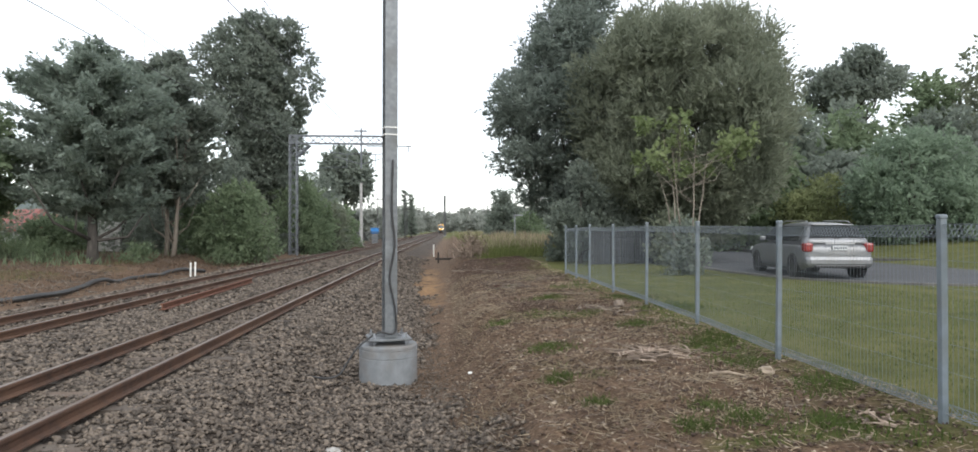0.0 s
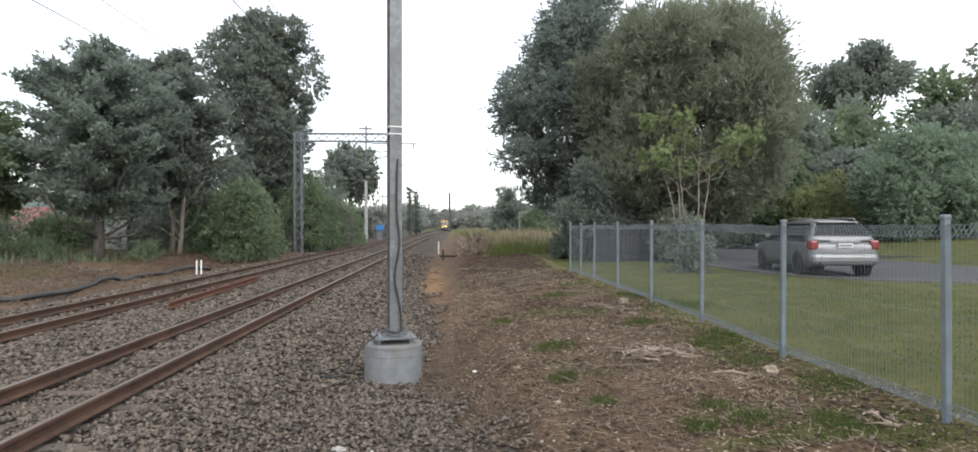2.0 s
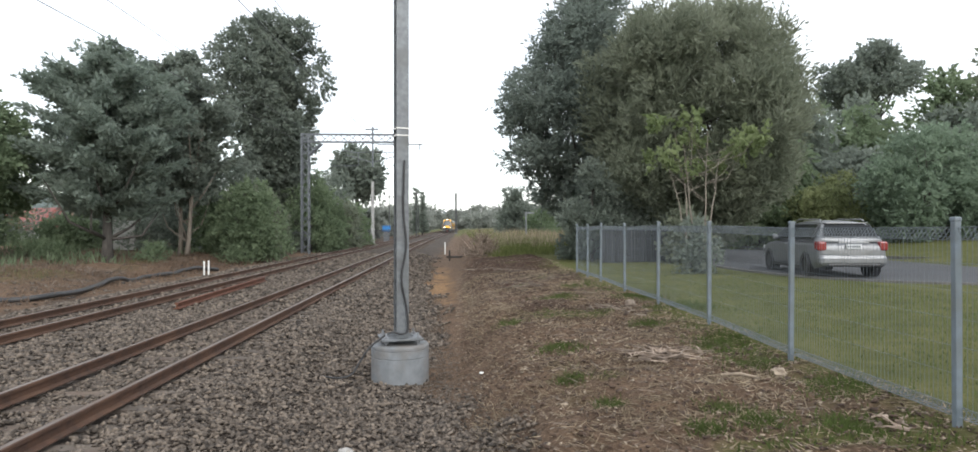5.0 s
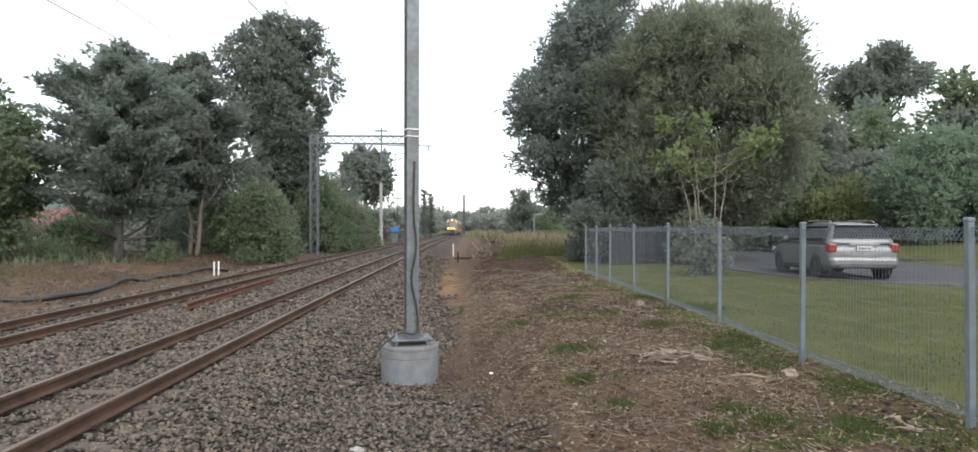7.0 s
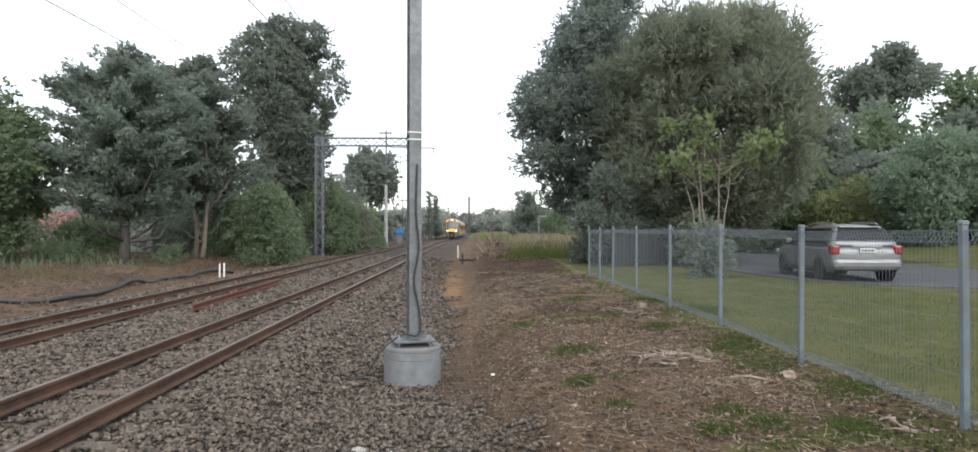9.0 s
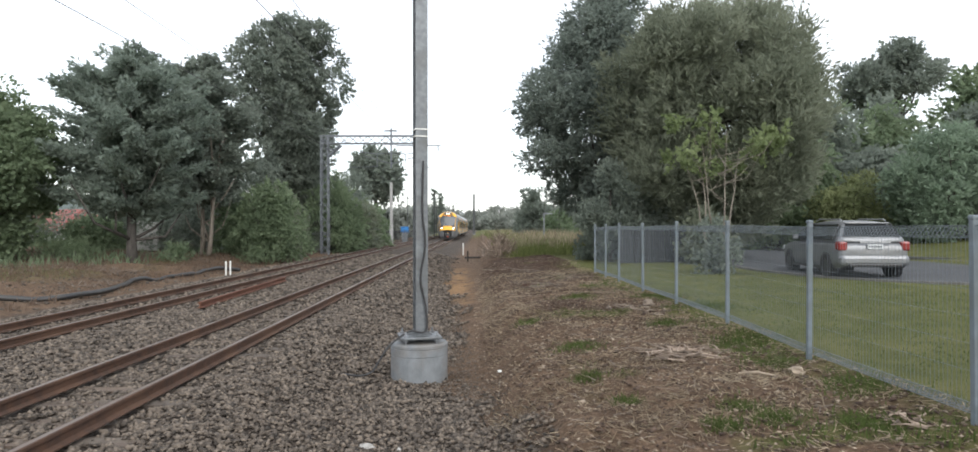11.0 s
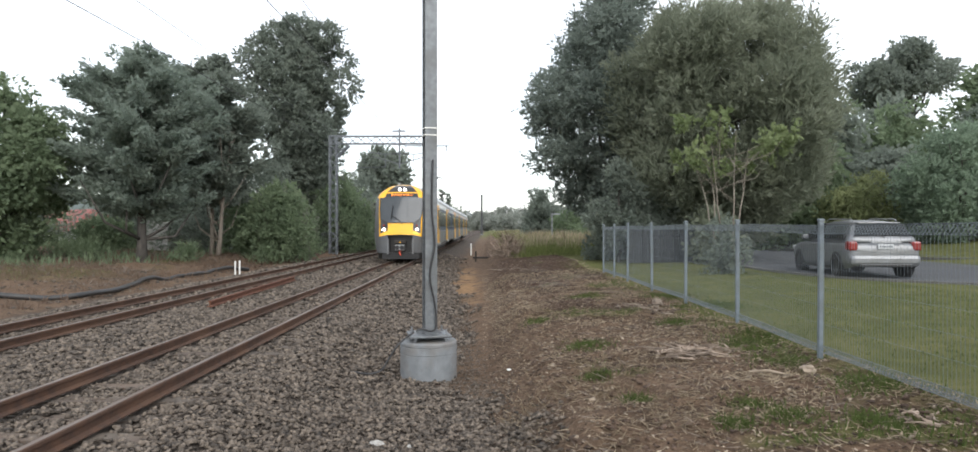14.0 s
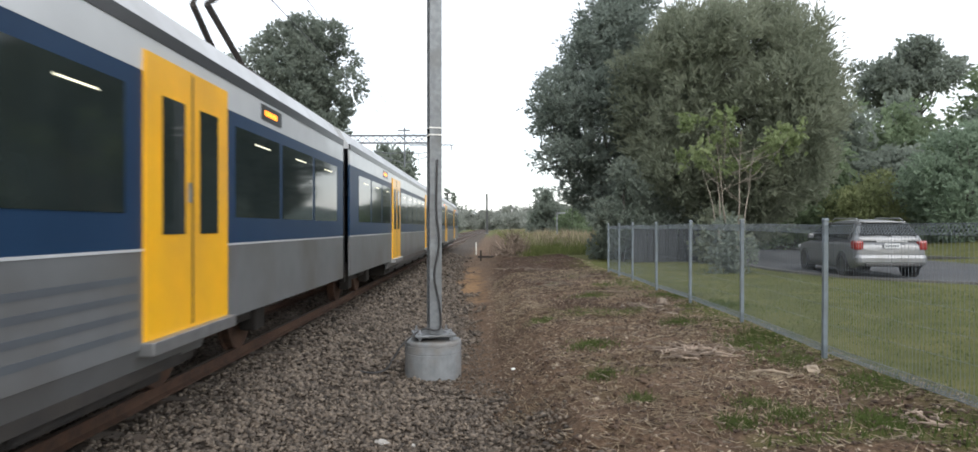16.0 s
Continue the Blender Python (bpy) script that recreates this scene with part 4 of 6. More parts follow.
# ---------------------------------------------------------------- the near overhead-line mast
def mast():
    mx, my = plan(-1.42, 9.83)
    t = thing("overhead_line_mast", pose(mx, my, 0), "tall galvanised steel railway mast bolted to a round concrete footing", "mast")
    bm = B()
    n = 40
    levels = [(-0.75, 0.405), (-0.16, 0.405), (-0.155, 0.398), (-0.145, 0.405), (-0.05, 0.405), (-0.045, 0.398), (-0.035, 0.405), (0.0, 0.405), (0.02, 0.39)]
    rings = [[bm.verts.new((math.cos(a) * rr, math.sin(a) * rr, z)) for a in (2 * math.pi * k / n for k in range(n))] for z, rr in levels]
    for p, q in zip(rings, rings[1:]):
        for k in range(n):
            bm.faces.new((p[k], p[(k + 1) % n], q[(k + 1) % n], q[k]))
    bm.faces.new(rings[-1])
    ft = part("footing", bm, M["plinth"], t, "banded round concrete footing", smooth=False)
    tilt = pose(0, 0, 0, 0, 0, 12)
    bm = box(B(), (-0.29, -0.29, 0.085), (0.29, 0.29, 0.115), 0.006, tilt)
    base = part("base_plate", bm, M["galv"], t, "thick galvanised base plate")
    for sx in (-1, 1):
        for sy in (-1, 1):
            bm = B()
            tube(bm, [(sx * 0.22, sy * 0.22, 0.0), (sx * 0.22, sy * 0.22, 0.19)], 0.014, 8)
            tube(bm, [(sx * 0.22, sy * 0.22, 0.115), (sx * 0.22, sy * 0.22, 0.14)], 0.03, 6)
            tube(bm, [(sx * 0.22, sy * 0.22, 0.05), (sx * 0.22, sy * 0.22, 0.085)], 0.03, 6)
            bmesh.ops.transform(bm, matrix=tilt, verts=bm.verts)
            part("anchor_bolt", bm, M["galv_dull"], base)
    bm = B()
    h, w, fl, wb = 0.1, 0.088, 0.013, 0.009
    prof = [(-w, -h), (w, -h), (w, -h + fl), (wb, -h + fl), (wb, h - fl), (w, h - fl), (w, h), (-w, h), (-w, h - fl), (-wb, h - fl), (-wb, -h + fl), (-w, -h + fl)]
    lo = [bm.verts.new((x, y, 0.115)) for x, y in prof]
    hi = [bm.verts.new((x, y, 9.4)) for x, y in prof]
    for k in range(12):
        bm.faces.new((lo[k], lo[(k + 1) % 12], hi[(k + 1) % 12], hi[k]))
    bm.faces.new(hi)
    bmesh.ops.transform(bm, matrix=pose(0.015, 0, 0, 0, 0.1, 17), verts=bm.verts)
    pole = part("pole", bm, M["galv"], t, "galvanised steel column of H section")
    for z in (2.955, 3.055):
        bm = B()
        box(bm, (-0.096, -0.108, z - 0.008), (0.096, 0.108, z + 0.008))
        bmesh.ops.transform(bm, matrix=pose(0.02, 0, 0, 0, 0, 17), verts=bm.verts)
        part("strap", bm, M["white"], pole, "white banding strap")
    for sx in (-1, 1):
        bm = B()
        v = [bm.verts.new(p) for p in ((sx * 0.03, -0.008, 0.115), (sx * 0.2, -0.008, 0.115), (sx * 0.03, -0.008, 0.24), (sx * 0.03, 0.008, 0.115), (sx * 0.2, 0.008, 0.115), (sx * 0.03, 0.008, 0.24))]
        for f in ((0, 1, 2), (3, 4, 5), (0, 1, 4, 3), (1, 2, 5, 4), (0, 2, 5, 3)):
            bm.faces.new([v[k] for k in f])
        part("gusset", bm, M["galv"], base)
    bm = B()
    pts = [(0.075, -0.125, 2.6), (0.06, -0.13, 1.9), (0.1, -0.125, 1.4), (0.03, -0.135, 0.95), (0.1, -0.13, 0.55), (0.12, -0.13, 0.24), (0.05, -0.16, 0.17),
           (-0.1, -0.2, 0.2), (-0.26, -0.29, 0.12), (-0.40, -0.36, -0.0), (-0.52, -0.4, -0.18), (-0.62, -0.44, -0.33), (-0.78, -0.46, -0.37), (-0.95, -0.42, -0.36), (-1.1, -0.38, -0.35)]
    smooth = []
    for i in range(len(pts) - 1):
        p0, p1, p2, p3 = (Vector(pts[max(0, min(len(pts) - 1, i + d))]) for d in (-1, 0, 1, 2))
        smooth += [0.5 * ((2 * p1) + (p2 - p0) * u + (2 * p0 - 5 * p1 + 4 * p2 - p3) * u * u + (3 * p1 - p0 - 3 * p2 + p3) * u ** 3) for u in (0, .25, .5, .75)]
    tube(bm, smooth, 0.014, 8)
    part("cable", bm, M["rubber"], t, "black earthing cable running down to the ballast", smooth=True)


mast()


# ---------------------------------------------------------------- the lattice gantry and the wires
def lattice(bm, a, b, w, depth, pitch, r=0.03, up=(0, 0, 1)):
    """A four-chord lattice girder from a to b, w wide sideways and depth along up."""
    a, b, up = Vector(a), Vector(b), Vector(up)
    d = (b - a).normalized()
    side = d.cross(up).normalized()
    L = (b - a).length
    n = max(2, round(L / pitch))
    corner = [side * (sx * w / 2) + up * (sz * depth / 2) for sx, sz in ((-1, -1), (1, -1), (1, 1), (-1, 1))]
    for c in corner:
        tube(bm, [a + c, b + c], r * 1.5, 4)
    for k in range(n):
        p, q = a + d * (L * k / n), a + d * (L * (k + 1) / n)
        for i in range(4):
            c0, c1 = corner[i], corner[(i + 1) % 4]
            tube(bm, [p + (c0 if k % 2 else c1), q + (c1 if k % 2 else c0)], r, 4)
    return bm


def gantry():
    gx0, gy0 = plan(-13.84, 49)
    t = thing("lattice_gantry", pose(gx0, gy0, 0), "galvanised lattice gantry reaching over both tracks with drop arm", "gantry")
    part("tower", lattice(B(), (0, 0, -0.5), (0, 0, 8.15), 0.5, 0.5, 0.5, 0.032, (0, 1, 0)), M["gantry_steel"], t, "lattice steel tower")
    part("beam", lattice(B(), (-0.3, 0, 7.95), (7.0, 0, 7.95), 0.45, 0.54, 0.66, 0.036), M["gantry_steel"], t, "lattice steel beam")
    bm = B()
    for sy in (-0.27, 0.27):
        tube(bm, [(0.28, sy, 6.75), (1.15, sy, 7.55)], 0.06, 6)
        tube(bm, [(0.28, sy, 7.3), (0.75, sy, 7.2)], 0.04, 6)
    part("knee_brace", bm, M["gantry_steel"], t)
    dx = 4.77
    bm = B()
    tube(bm, [(dx, -0.3, 8.75), (dx, -0.3, 5.9)], 0.06, 8)
    drop = part("drop_tube", bm, M["gantry_steel"], t, "vertical drop tube between the tracks")
    part("cap_bar", box(B(), (dx - 0.5, -0.36, 8.5), (dx + 0.4, -0.24, 8.6)), M["gantry_steel"], drop)
    part("clamp_bar", box(B(), (dx - 0.5, -0.4, 7.55), (dx + 0.4, -0.24, 7.66)), M["gantry_steel"], drop)
    bm = B()
    tube(bm, [(dx + 0.4, -0.3, 7.5), (8.3, -0.3, 7.5)], 0.04, 6)
    tube(bm, [(8.1, -0.3, 7.5), (8.1, -0.3, 7.1)], 0.04, 6)
    part("feeder_arm", bm, M["gantry_steel"], t, "side arm carrying a feeder wire")
    for s in (-1, 1):
        bm = B()
        tube(bm, [(dx, -0.3, 6.95), (dx + s * 1.1, -0.3, 6.9), (dx + s * 2.2, -0.3, 7.05)], 0.03, 6)
        tube(bm, [(dx, -0.3, 6.2), (dx + s * 1.9, -0.3, 6.75)], 0.028, 6)
        tube(bm, [(dx + s * 1.0, -0.3, 6.9), (dx + s * 1.0, -0.3, 5.98)], 0.025, 6)
        tube(bm, [(dx + s * 1.0, -0.3, 6.0), (dx + s * 2.9, -0.3, 5.95)], 0.02, 6)
        arm = part("cantilever_arm", bm, M["gantry_steel"], t, "wire-steadying cantilever arm")
        bm = B()
        for k in range(5):
            tube(bm, [(dx + s * (0.18 + 0.07 * k), -0.3, 6.945), (dx + s * (0.21 + 0.07 * k), -0.3, 6.943)], 0.07, 8)
        part("insulator", bm, M["under"], arm, "ribbed brown insulator")


gantry()
for cx, lab in zip(TRACKS, ("nearer", "second")):
    t = thing("overhead_wire", pose(cx, 0, 0), f"thin overhead contact wires above the {lab} line", "overhead wire", "overhead wires")
    supports = [-42, 3, 49.5, 100, 152, 205, 260, 320, 400, 500]
    bm, low = B(), B()
    catenary = []
    for a, b in zip(supports, supports[1:]):
        for k in range(8):
            u = k / 8
            catenary.append((0.1 + float(bend(a + (b - a) * u)), a + (b - a) * u, 6.95 - 2.2 * u * (1 - u) * (0.9 if b - a < 60 else 1.1)))
    tube(bm, catenary, 0.008, 4)
    part("catenary_wire", bm, M["rubber"], t)
    tube(low, [(0.1 + float(bend(s)), s, 5.75) for s in supports], 0.009, 4)
    part("contact_wire", low, M["rubber"], t)
    for a, b in zip(supports[:5], supports[1:6]):
        for u in (0.15, 0.32, 0.5, 0.68, 0.85):
            bm = B()
            z = 6.95 - 2.2 * u * (1 - u) * 0.9
            o = 0.1 + float(bend(a + (b - a) * u))
            tube(bm, [(o, a + (b - a) * u, 5.75), (o, a + (b - a) * u, z)], 0.006, 4)
            part("dropper", bm, M["rubber"], t)


# ---------------------------------------------------------------- the mesh fence
def fence():
    ys = [2.25, 4.84, 7.38, 9.98, 12.58, 15.15, 17.75, 19.6, 21.4]
    xs = [3.6, 3.62, 3.64, 3.70, 3.71, 3.72, 3.73, 3.74, 3.75]
    t = thing("mesh_fence", pose(0, 0, 0), "blue-grey welded mesh fence with rolled top edges", "fence")
    post_bm = B()
    box(post_bm, (-0.025, -0.025, -0.35), (0.025, 0.025, 1.485), 0.006)
    post_me = finish("post", post_bm, M["post"])
    cap_bm = B()
    box(cap_bm, (-0.03, -0.03, 1.48), (0.03, 0.03, 1.515), 0.01)
    cap_me = finish("post_cap", cap_bm, M["post"])
    for k, (x, y) in enumerate(zip(xs, ys)):
        g = gz(x, y)
        p = part("post", post_me, None, t, at=pose(x, y, g + 0.0, 0, (0.7, -0.4, 0.5, 0.2, 0.3, -0.3, 0.4, 0.2, 0)[k], 0))
        part("post_cap", cap_me, None, p)
    for k in range(len(ys) - 1):
        y0, y1, x0, x1 = ys[k] + 0.05, ys[k + 1] - 0.05, xs[k], xs[k + 1]
        z0, z1 = gz(x0, y0) + 0.08, gz(x1, y1) + 0.08
        L = y1 - y0
        V, F = [], []

        def wire(p, q, r=0.0019):
            d = Vector(q) - Vector(p)
            s = d.orthogonal().normalized() * r
            u = d.cross(s).normalized() * r
            b = len(V)
            for e in (Vector(p), Vector(q)):
                V.extend([tuple(e + s), tuple(e + u), tuple(e - s), tuple(e - u)])
            for i in range(4):
                F.append((b + i, b + (i + 1) % 4, b + 4 + (i + 1) % 4, b + 4 + i))

        at = lambda u, h, o=0.0: (x0 + (x1 - x0) * u + o, y0 + L * u, z0 + (z1 - z0) * u + h)
        H = 1.36
        n = int(L / 0.05)
        for i in range(n + 1):
            u = i / n
            wire(at(u, 0.07), at(u, H - 0.09), 0.0016)
            for (h0, o0), (h1, o1) in zip(((0.07, 0), (0.0, 0.06), (0.0, -0.02)), ((0.0, 0.06), (0.0, -0.02), (0.07, 0))):
                wire(at(u, h0, o0), at(u, h1, o1), 0.0028)
            for (h0, o0), (h1, o1) in zip(((H - 0.09, 0), (H, 0.07), (H, -0.03)), ((H, 0.07), (H, -0.03), (H - 0.09, 0))):
                wire(at(u, h0, o0), at(u, h1, o1), 0.0028)
        for h, o in ((0.07, 0), (0.0, 0.06), (0.0, -0.02), (0.3, 0.004), (0.5, 0.004), (0.7, .004), (0.9, 0.004), (1.1, .004), (H - 0.09, 0), (H, 0.07), (H, -0.03)):
            wire(at(0, h, o), at(1, h, o), 0.0034 if h > 1.2 or h < 0.1 else 0.0018)
        part("mesh_panel", mesh_np("mesh_panel", V, F, M["wire"]), None, t, "welded wire panel with triangular rolled edges")


fence()


def board_fence():
    """A low fence of dark boards at the end of the lawn, under the big trees."""
    x, y = plan(3.75, 26.0)
    t = thing("board_fence", pose(x, y, gz(x, y), 0, 0, -3.68), "low weathered dark grey board fence under the big trees", "fence")
    bm = box(B(), (-0.048, -0.011, 0.03), (0.048, 0.011, 1.28), 0.004)
    me = finish("board", bm, M["old_board"])
    r = np.random.RandomState(61)
    for k in range(34):
        part("board", me, None, t, at=pose(0.06 + k * 0.104, 0, r.normal(0, 0.012), 0, r.normal(0, 0.5), 0))
    for z in (0.3, 1.0):
        part("rail", box(B(), (0, 0.012, z), (3.55, 0.05, z + 0.08), 0.004), M["old_board"], t)


board_fence()


# ---------------------------------------------------------------- trackside clutter
for k, (sx, d) in enumerate(((-11.62, 27.0), (-11.40, 26.9))):
    x, y = plan(sx, d)
    bm = B()
    tube(bm, [(0, 0, -0.25), (0.01, 0, 0.60), (0.01, 0, 0.62)], [0.032, 0.032, 0.024], 12)
    tagged(part("marker_post", bm, M["white"], None, at=pose(x, y, gz(x, y))), "short white plastic marker post", "marker post", "pair of white posts")
bm = B()
pts = [plan(*p) for p in ((-16.5, 15.6), (-12.5, 17.3), (-11.8, 18.6), (-12.7, 22.2), (-13.1, 24.8), (-12.8, 26.4), (-12.9, 28.2), (-12.4, 30.2))]
pts = finer(pts, 6)
tube(bm, [(x, y, gz(x, y) + 0.1 + 0.03 * math.sin(i * 0.7)) for i, (x, y) in enumerate(pts)], 0.075, 10)
tagged(part("black_pipe", bm, M["pipe"], smooth=True), "thick black plastic pipe lying along the bank", "pipe")
bm = extrude(B(), rail_outline(0), 0, 7.6)
tagged(part("scrap_rail", bm, M["scrap"], at=pose(-6.15, 15.6, 0.0, 0.2, 0, 1.2)), "length of orange-rusted rail lying between the tracks", "rail")


def branches(name, label, x, y, spread, height, n, seed, material="twig", thick=1.0):
    r = np.random.RandomState(seed)
    bm = B()
    for k in range(n):
        a, b = r.normal(0, spread, 2), r.rand() * 6.28
        L, z = r.uniform(0.3, 1.0) * spread * 2, max(0.0, r.rand() * height * (1 - np.hypot(*a) / (spread * 3)))
        p = (a[0], a[1], z)
        q = (a[0] + math.cos(b) * L, a[1] + math.sin(b) * L, max(0.01, z + r.uniform(-0.3, 0.5) * height))
        m = tuple((u + v) / 2 + r.normal(0, 0.05 * L) for u, v in zip(p, q))
        tube(bm, [p, m, q], [thick * r.uniform(0.005, 0.012) * (1 + spread), thick * 0.008 * (0.5 + spread), thick * 0.003], 5)
    return tagged(part(name, bm, M[material], at=pose(x, y, gz(x, y))), label, "branches", kind="stuff")


bx, by = plan(-0.95, 37)
branches("branch_pile", "heap of dead grey cut branches on the bank", bx, by, 0.36, 1.25, 420, 7, "dry_branch", thick=2.2)
for k, (sx, d, s, n) in enumerate(((1.95, 12.2, 0.32, 26), (2.0, 8.3, 0.22, 30), (0.6, 18, 0.4, 30), (1.4, 20, 0.5, 30), (2.9, 5.2, 0.12, 12), (2.3, 16, 0.4, 24), (0.3, 25, 0.6, 26))):
    x, y = plan(sx, d)
    branches("brushwood", "scattered pale broken twigs on the bare earth" if d < 12 else "scattered broken twigs on the bare earth", x, y, s, 0.1, n * 2 if d < 12 else n, 20 + k, "dry_branch" if d < 12 else "twig", 1.3 if d < 12 else 1.0)


def rock(name, label, x, y, size, seed, material="pebble", squash=0.7):
    r = np.random.RandomState(seed)
    bm = B()
    bmesh.ops.create_icosphere(bm, subdivisions=3, radius=size)
    for v in bm.verts:
        k = 1 + 0.35 * (noise.noise(v.co * (1.6 / size) + Vector((seed, 0, 0)))) + 0.12 * noise.noise(v.co * (4 / size))
        v.co = Vector((v.co.x * k * 1.2, v.co.y * k, v.co.z * k * squash))
    return tagged(part(name, bm, M[material], at=pose(x, y, gz(x, y) + size * (0.25 if material != "white" else 0.45), 0, 0, seed * 40)), label, name.replace("_", " "))


rock("stone", "pale lump of stone beside the fence", 3.21, 6.76, 0.075, 2)
x, y = plan(2.35, 12.6)
rock("tree_stump", "pale sawn stump in the grass", x, y, 0.085, 5, "twig", 1.3)
x, y = plan(-1.48, 6.68)
rock("litter", "crumpled white scrap of litter on the ballast", x, y, 0.06, 4, "paper", 0.6)
x, y = plan(-1.16, 6.66)
rock("litter", "small white scrap of litter on the ballast", x, y, 0.028, 8, "paper", 0.6)
x, y = plan(-1.18, 8.2)
rock("litter", "flat pale scrap of litter near the footing", x, y, 0.04, 9, "paper", 0.4)
x, y = plan(-0.25, 9.3)
rock("litter", "small white scrap of litter by the footing", x, y, 0.03, 6, "white", 0.5)
x, y = plan(2.4, 7.0)
bm = B()
tube(bm, [(-0.16, 0.06, 0.03), (0, 0, 0.05), (0.16, -0.07, 0.03)], [0.012, 0.018, 0.008], 8)
tagged(part("stick", bm, M["pebble"], at=pose(x, y, gz(x, y))), "bleached bare stick on the earth", "stick")
for k, (px_, y_, h_) in enumerate(((-4.35, 54, 0.95),)):
    x, y = plan(px_, y_)
    bm = B()
    tube(bm, [(0, 0, -0.3), (0, 0, h_)], 0.05, 10)
    tagged(part("trackside_post", bm, M["white"], at=pose(x, y, gz(x, y))), "white trackside marker post on the ballast shoulder", "marker post", "trackside posts")
x, y = plan(-2.75, 44)
t = thing("trackside_box", pose(x, y, gz(x, y)), "low dark steel trackside frame on the ballast edge", "trackside box")
for sx in (-0.5, 0.5):
    part("upright", box(B(), (sx - 0.05, -0.05, -0.1), (sx + 0.05, 0.05, 0.6)), M["under"], t)
part("crossbar", box(B(), (-0.7, -0.07, 0.12), (0.55, 0.07, 0.24)), M["under"], t)


# ---------------------------------------------------------------- across the line and far off
def picket():
    t = thing("security_fence", pose(0, 0, 0), "dark steel boundary fence across the line", "fence")
    bars = B()
    p0, p1 = Vector(plan(-14.2, 44)), Vector(plan(-14.0, 92))
    n = 110
    for k in range(n):
        p = p0.lerp(p1, k / n)
        z = gz(p.x, p.y)
        box(bars, (p.x - 0.015, p.y - 0.012, z), (p.x + 0.015, p.y + 0.012, z + 1.55))
    tagged(part("picket_run", bars, M["dark_steel"], t), kind="stuff")
    for z in (0.3, 1.4):
        bm = B()
        tube(bm, [(p0.x + 0.05, p0.y, gz(*p0) + z), (p1.x + 0.05, p1.y, gz(*p1) + z)], 0.025, 4)
        part("rail", bm, M["dark_steel"], t)


picket()


def house(name, label, x, y, w, d, h, turn, roof="roof", z=None):
    t = thing(name, pose(x, y, gz(x, y) if z is None else z, 0, 0, turn), label, "house", "houses beyond the line")
    part("wall", box(B(), (-w / 2, -d / 2, -0.5 - (z or 0)), (w / 2, d / 2, h)), M["wall"], t)
    bm = B()
    o = 0.4
    v = [bm.verts.new(p) for p in ((-w / 2 - o, -d / 2 - o, h), (w / 2 + o, -d / 2 - o, h), (w / 2 + o, d / 2 + o, h), (-w / 2 - o, d / 2 + o, h), (-w / 2 + d * 0.3, 0, h + d * 0.28), (w / 2 - d * 0.3, 0, h + d * 0.28))]
    for f in ((0, 1, 5, 4), (2, 3, 4, 5), (1, 2, 5), (3, 0, 4), (0, 1, 2, 3)):
        bm.faces.new([v[k] for k in f])
    part("roof", bm, M[roof], t)
    for k in range(max(2, int(w / 3.5))):
        cx = -w / 2 + (k + 0.5) * w / max(2, int(w / 3.5))
        win = part("window", box(B(), (cx - 0.75, -d / 2 - 0.05, h * 0.38), (cx + 0.75, -d / 2 + 0.02, h * 0.85)), M["white"], t)
        part("pane", box(B(), (cx - 0.66, -d / 2 - 0.07, h * 0.38 + 0.09), (cx + 0.66, -d / 2 - 0.045, h * 0.85 - 0.09)), M["glass"], win)
    return t


x, y = plan(-41.5, 62)
house("house", "low white weatherboard house with a red roof among trees", x, y, 9, 7, 2.2, -30, z=-0.75)
x, y = plan(-23.5, 43)
bm = box(B(), (-0.6, -0.5, -0.2), (0.6, 0.5, 1.9), 0.03)
tagged(part("garden_shed", bm, M["wall"], at=pose(x, y, gz(x, y), 0, 0, 20)), "small white shed behind the trees", "shed")
for k, (x, y, w, hh, z, rf) in enumerate(((-16, 345, 8, 3.2, 3, "roof"), (-13.5, 440, 9, 3.2, 7, "wall"), (14, 520, 8, 3.4, 11, "wall"), (25, 530, 7, 3.2, 6, "roof"), (31, 560, 10, 3.5, 13, "wall"), (-28, 420, 8, 3.2, 5, "roof"), (19, 560, 8, 3.2, 14, "wall"))):
    house("distant_house", "pale distant house on the hillside", x, y, w, 6, hh, k * 23, rf, z)
# haze on these crowns is painted: the pale "far" leaf colour
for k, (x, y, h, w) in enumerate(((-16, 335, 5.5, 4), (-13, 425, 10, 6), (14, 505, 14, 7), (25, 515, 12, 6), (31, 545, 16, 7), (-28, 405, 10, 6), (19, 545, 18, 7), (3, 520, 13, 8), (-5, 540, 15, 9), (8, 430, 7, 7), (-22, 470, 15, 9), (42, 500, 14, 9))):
    tree("distant_tree", "tree on the far hillside, haze put into its leaf colour", (x, y), h, 0.2, w, full, "far", 2500, 1.1, 580 + k, 0.3, n_clump=34, clump=w * 0.3, group="distant trees", limbs=4)
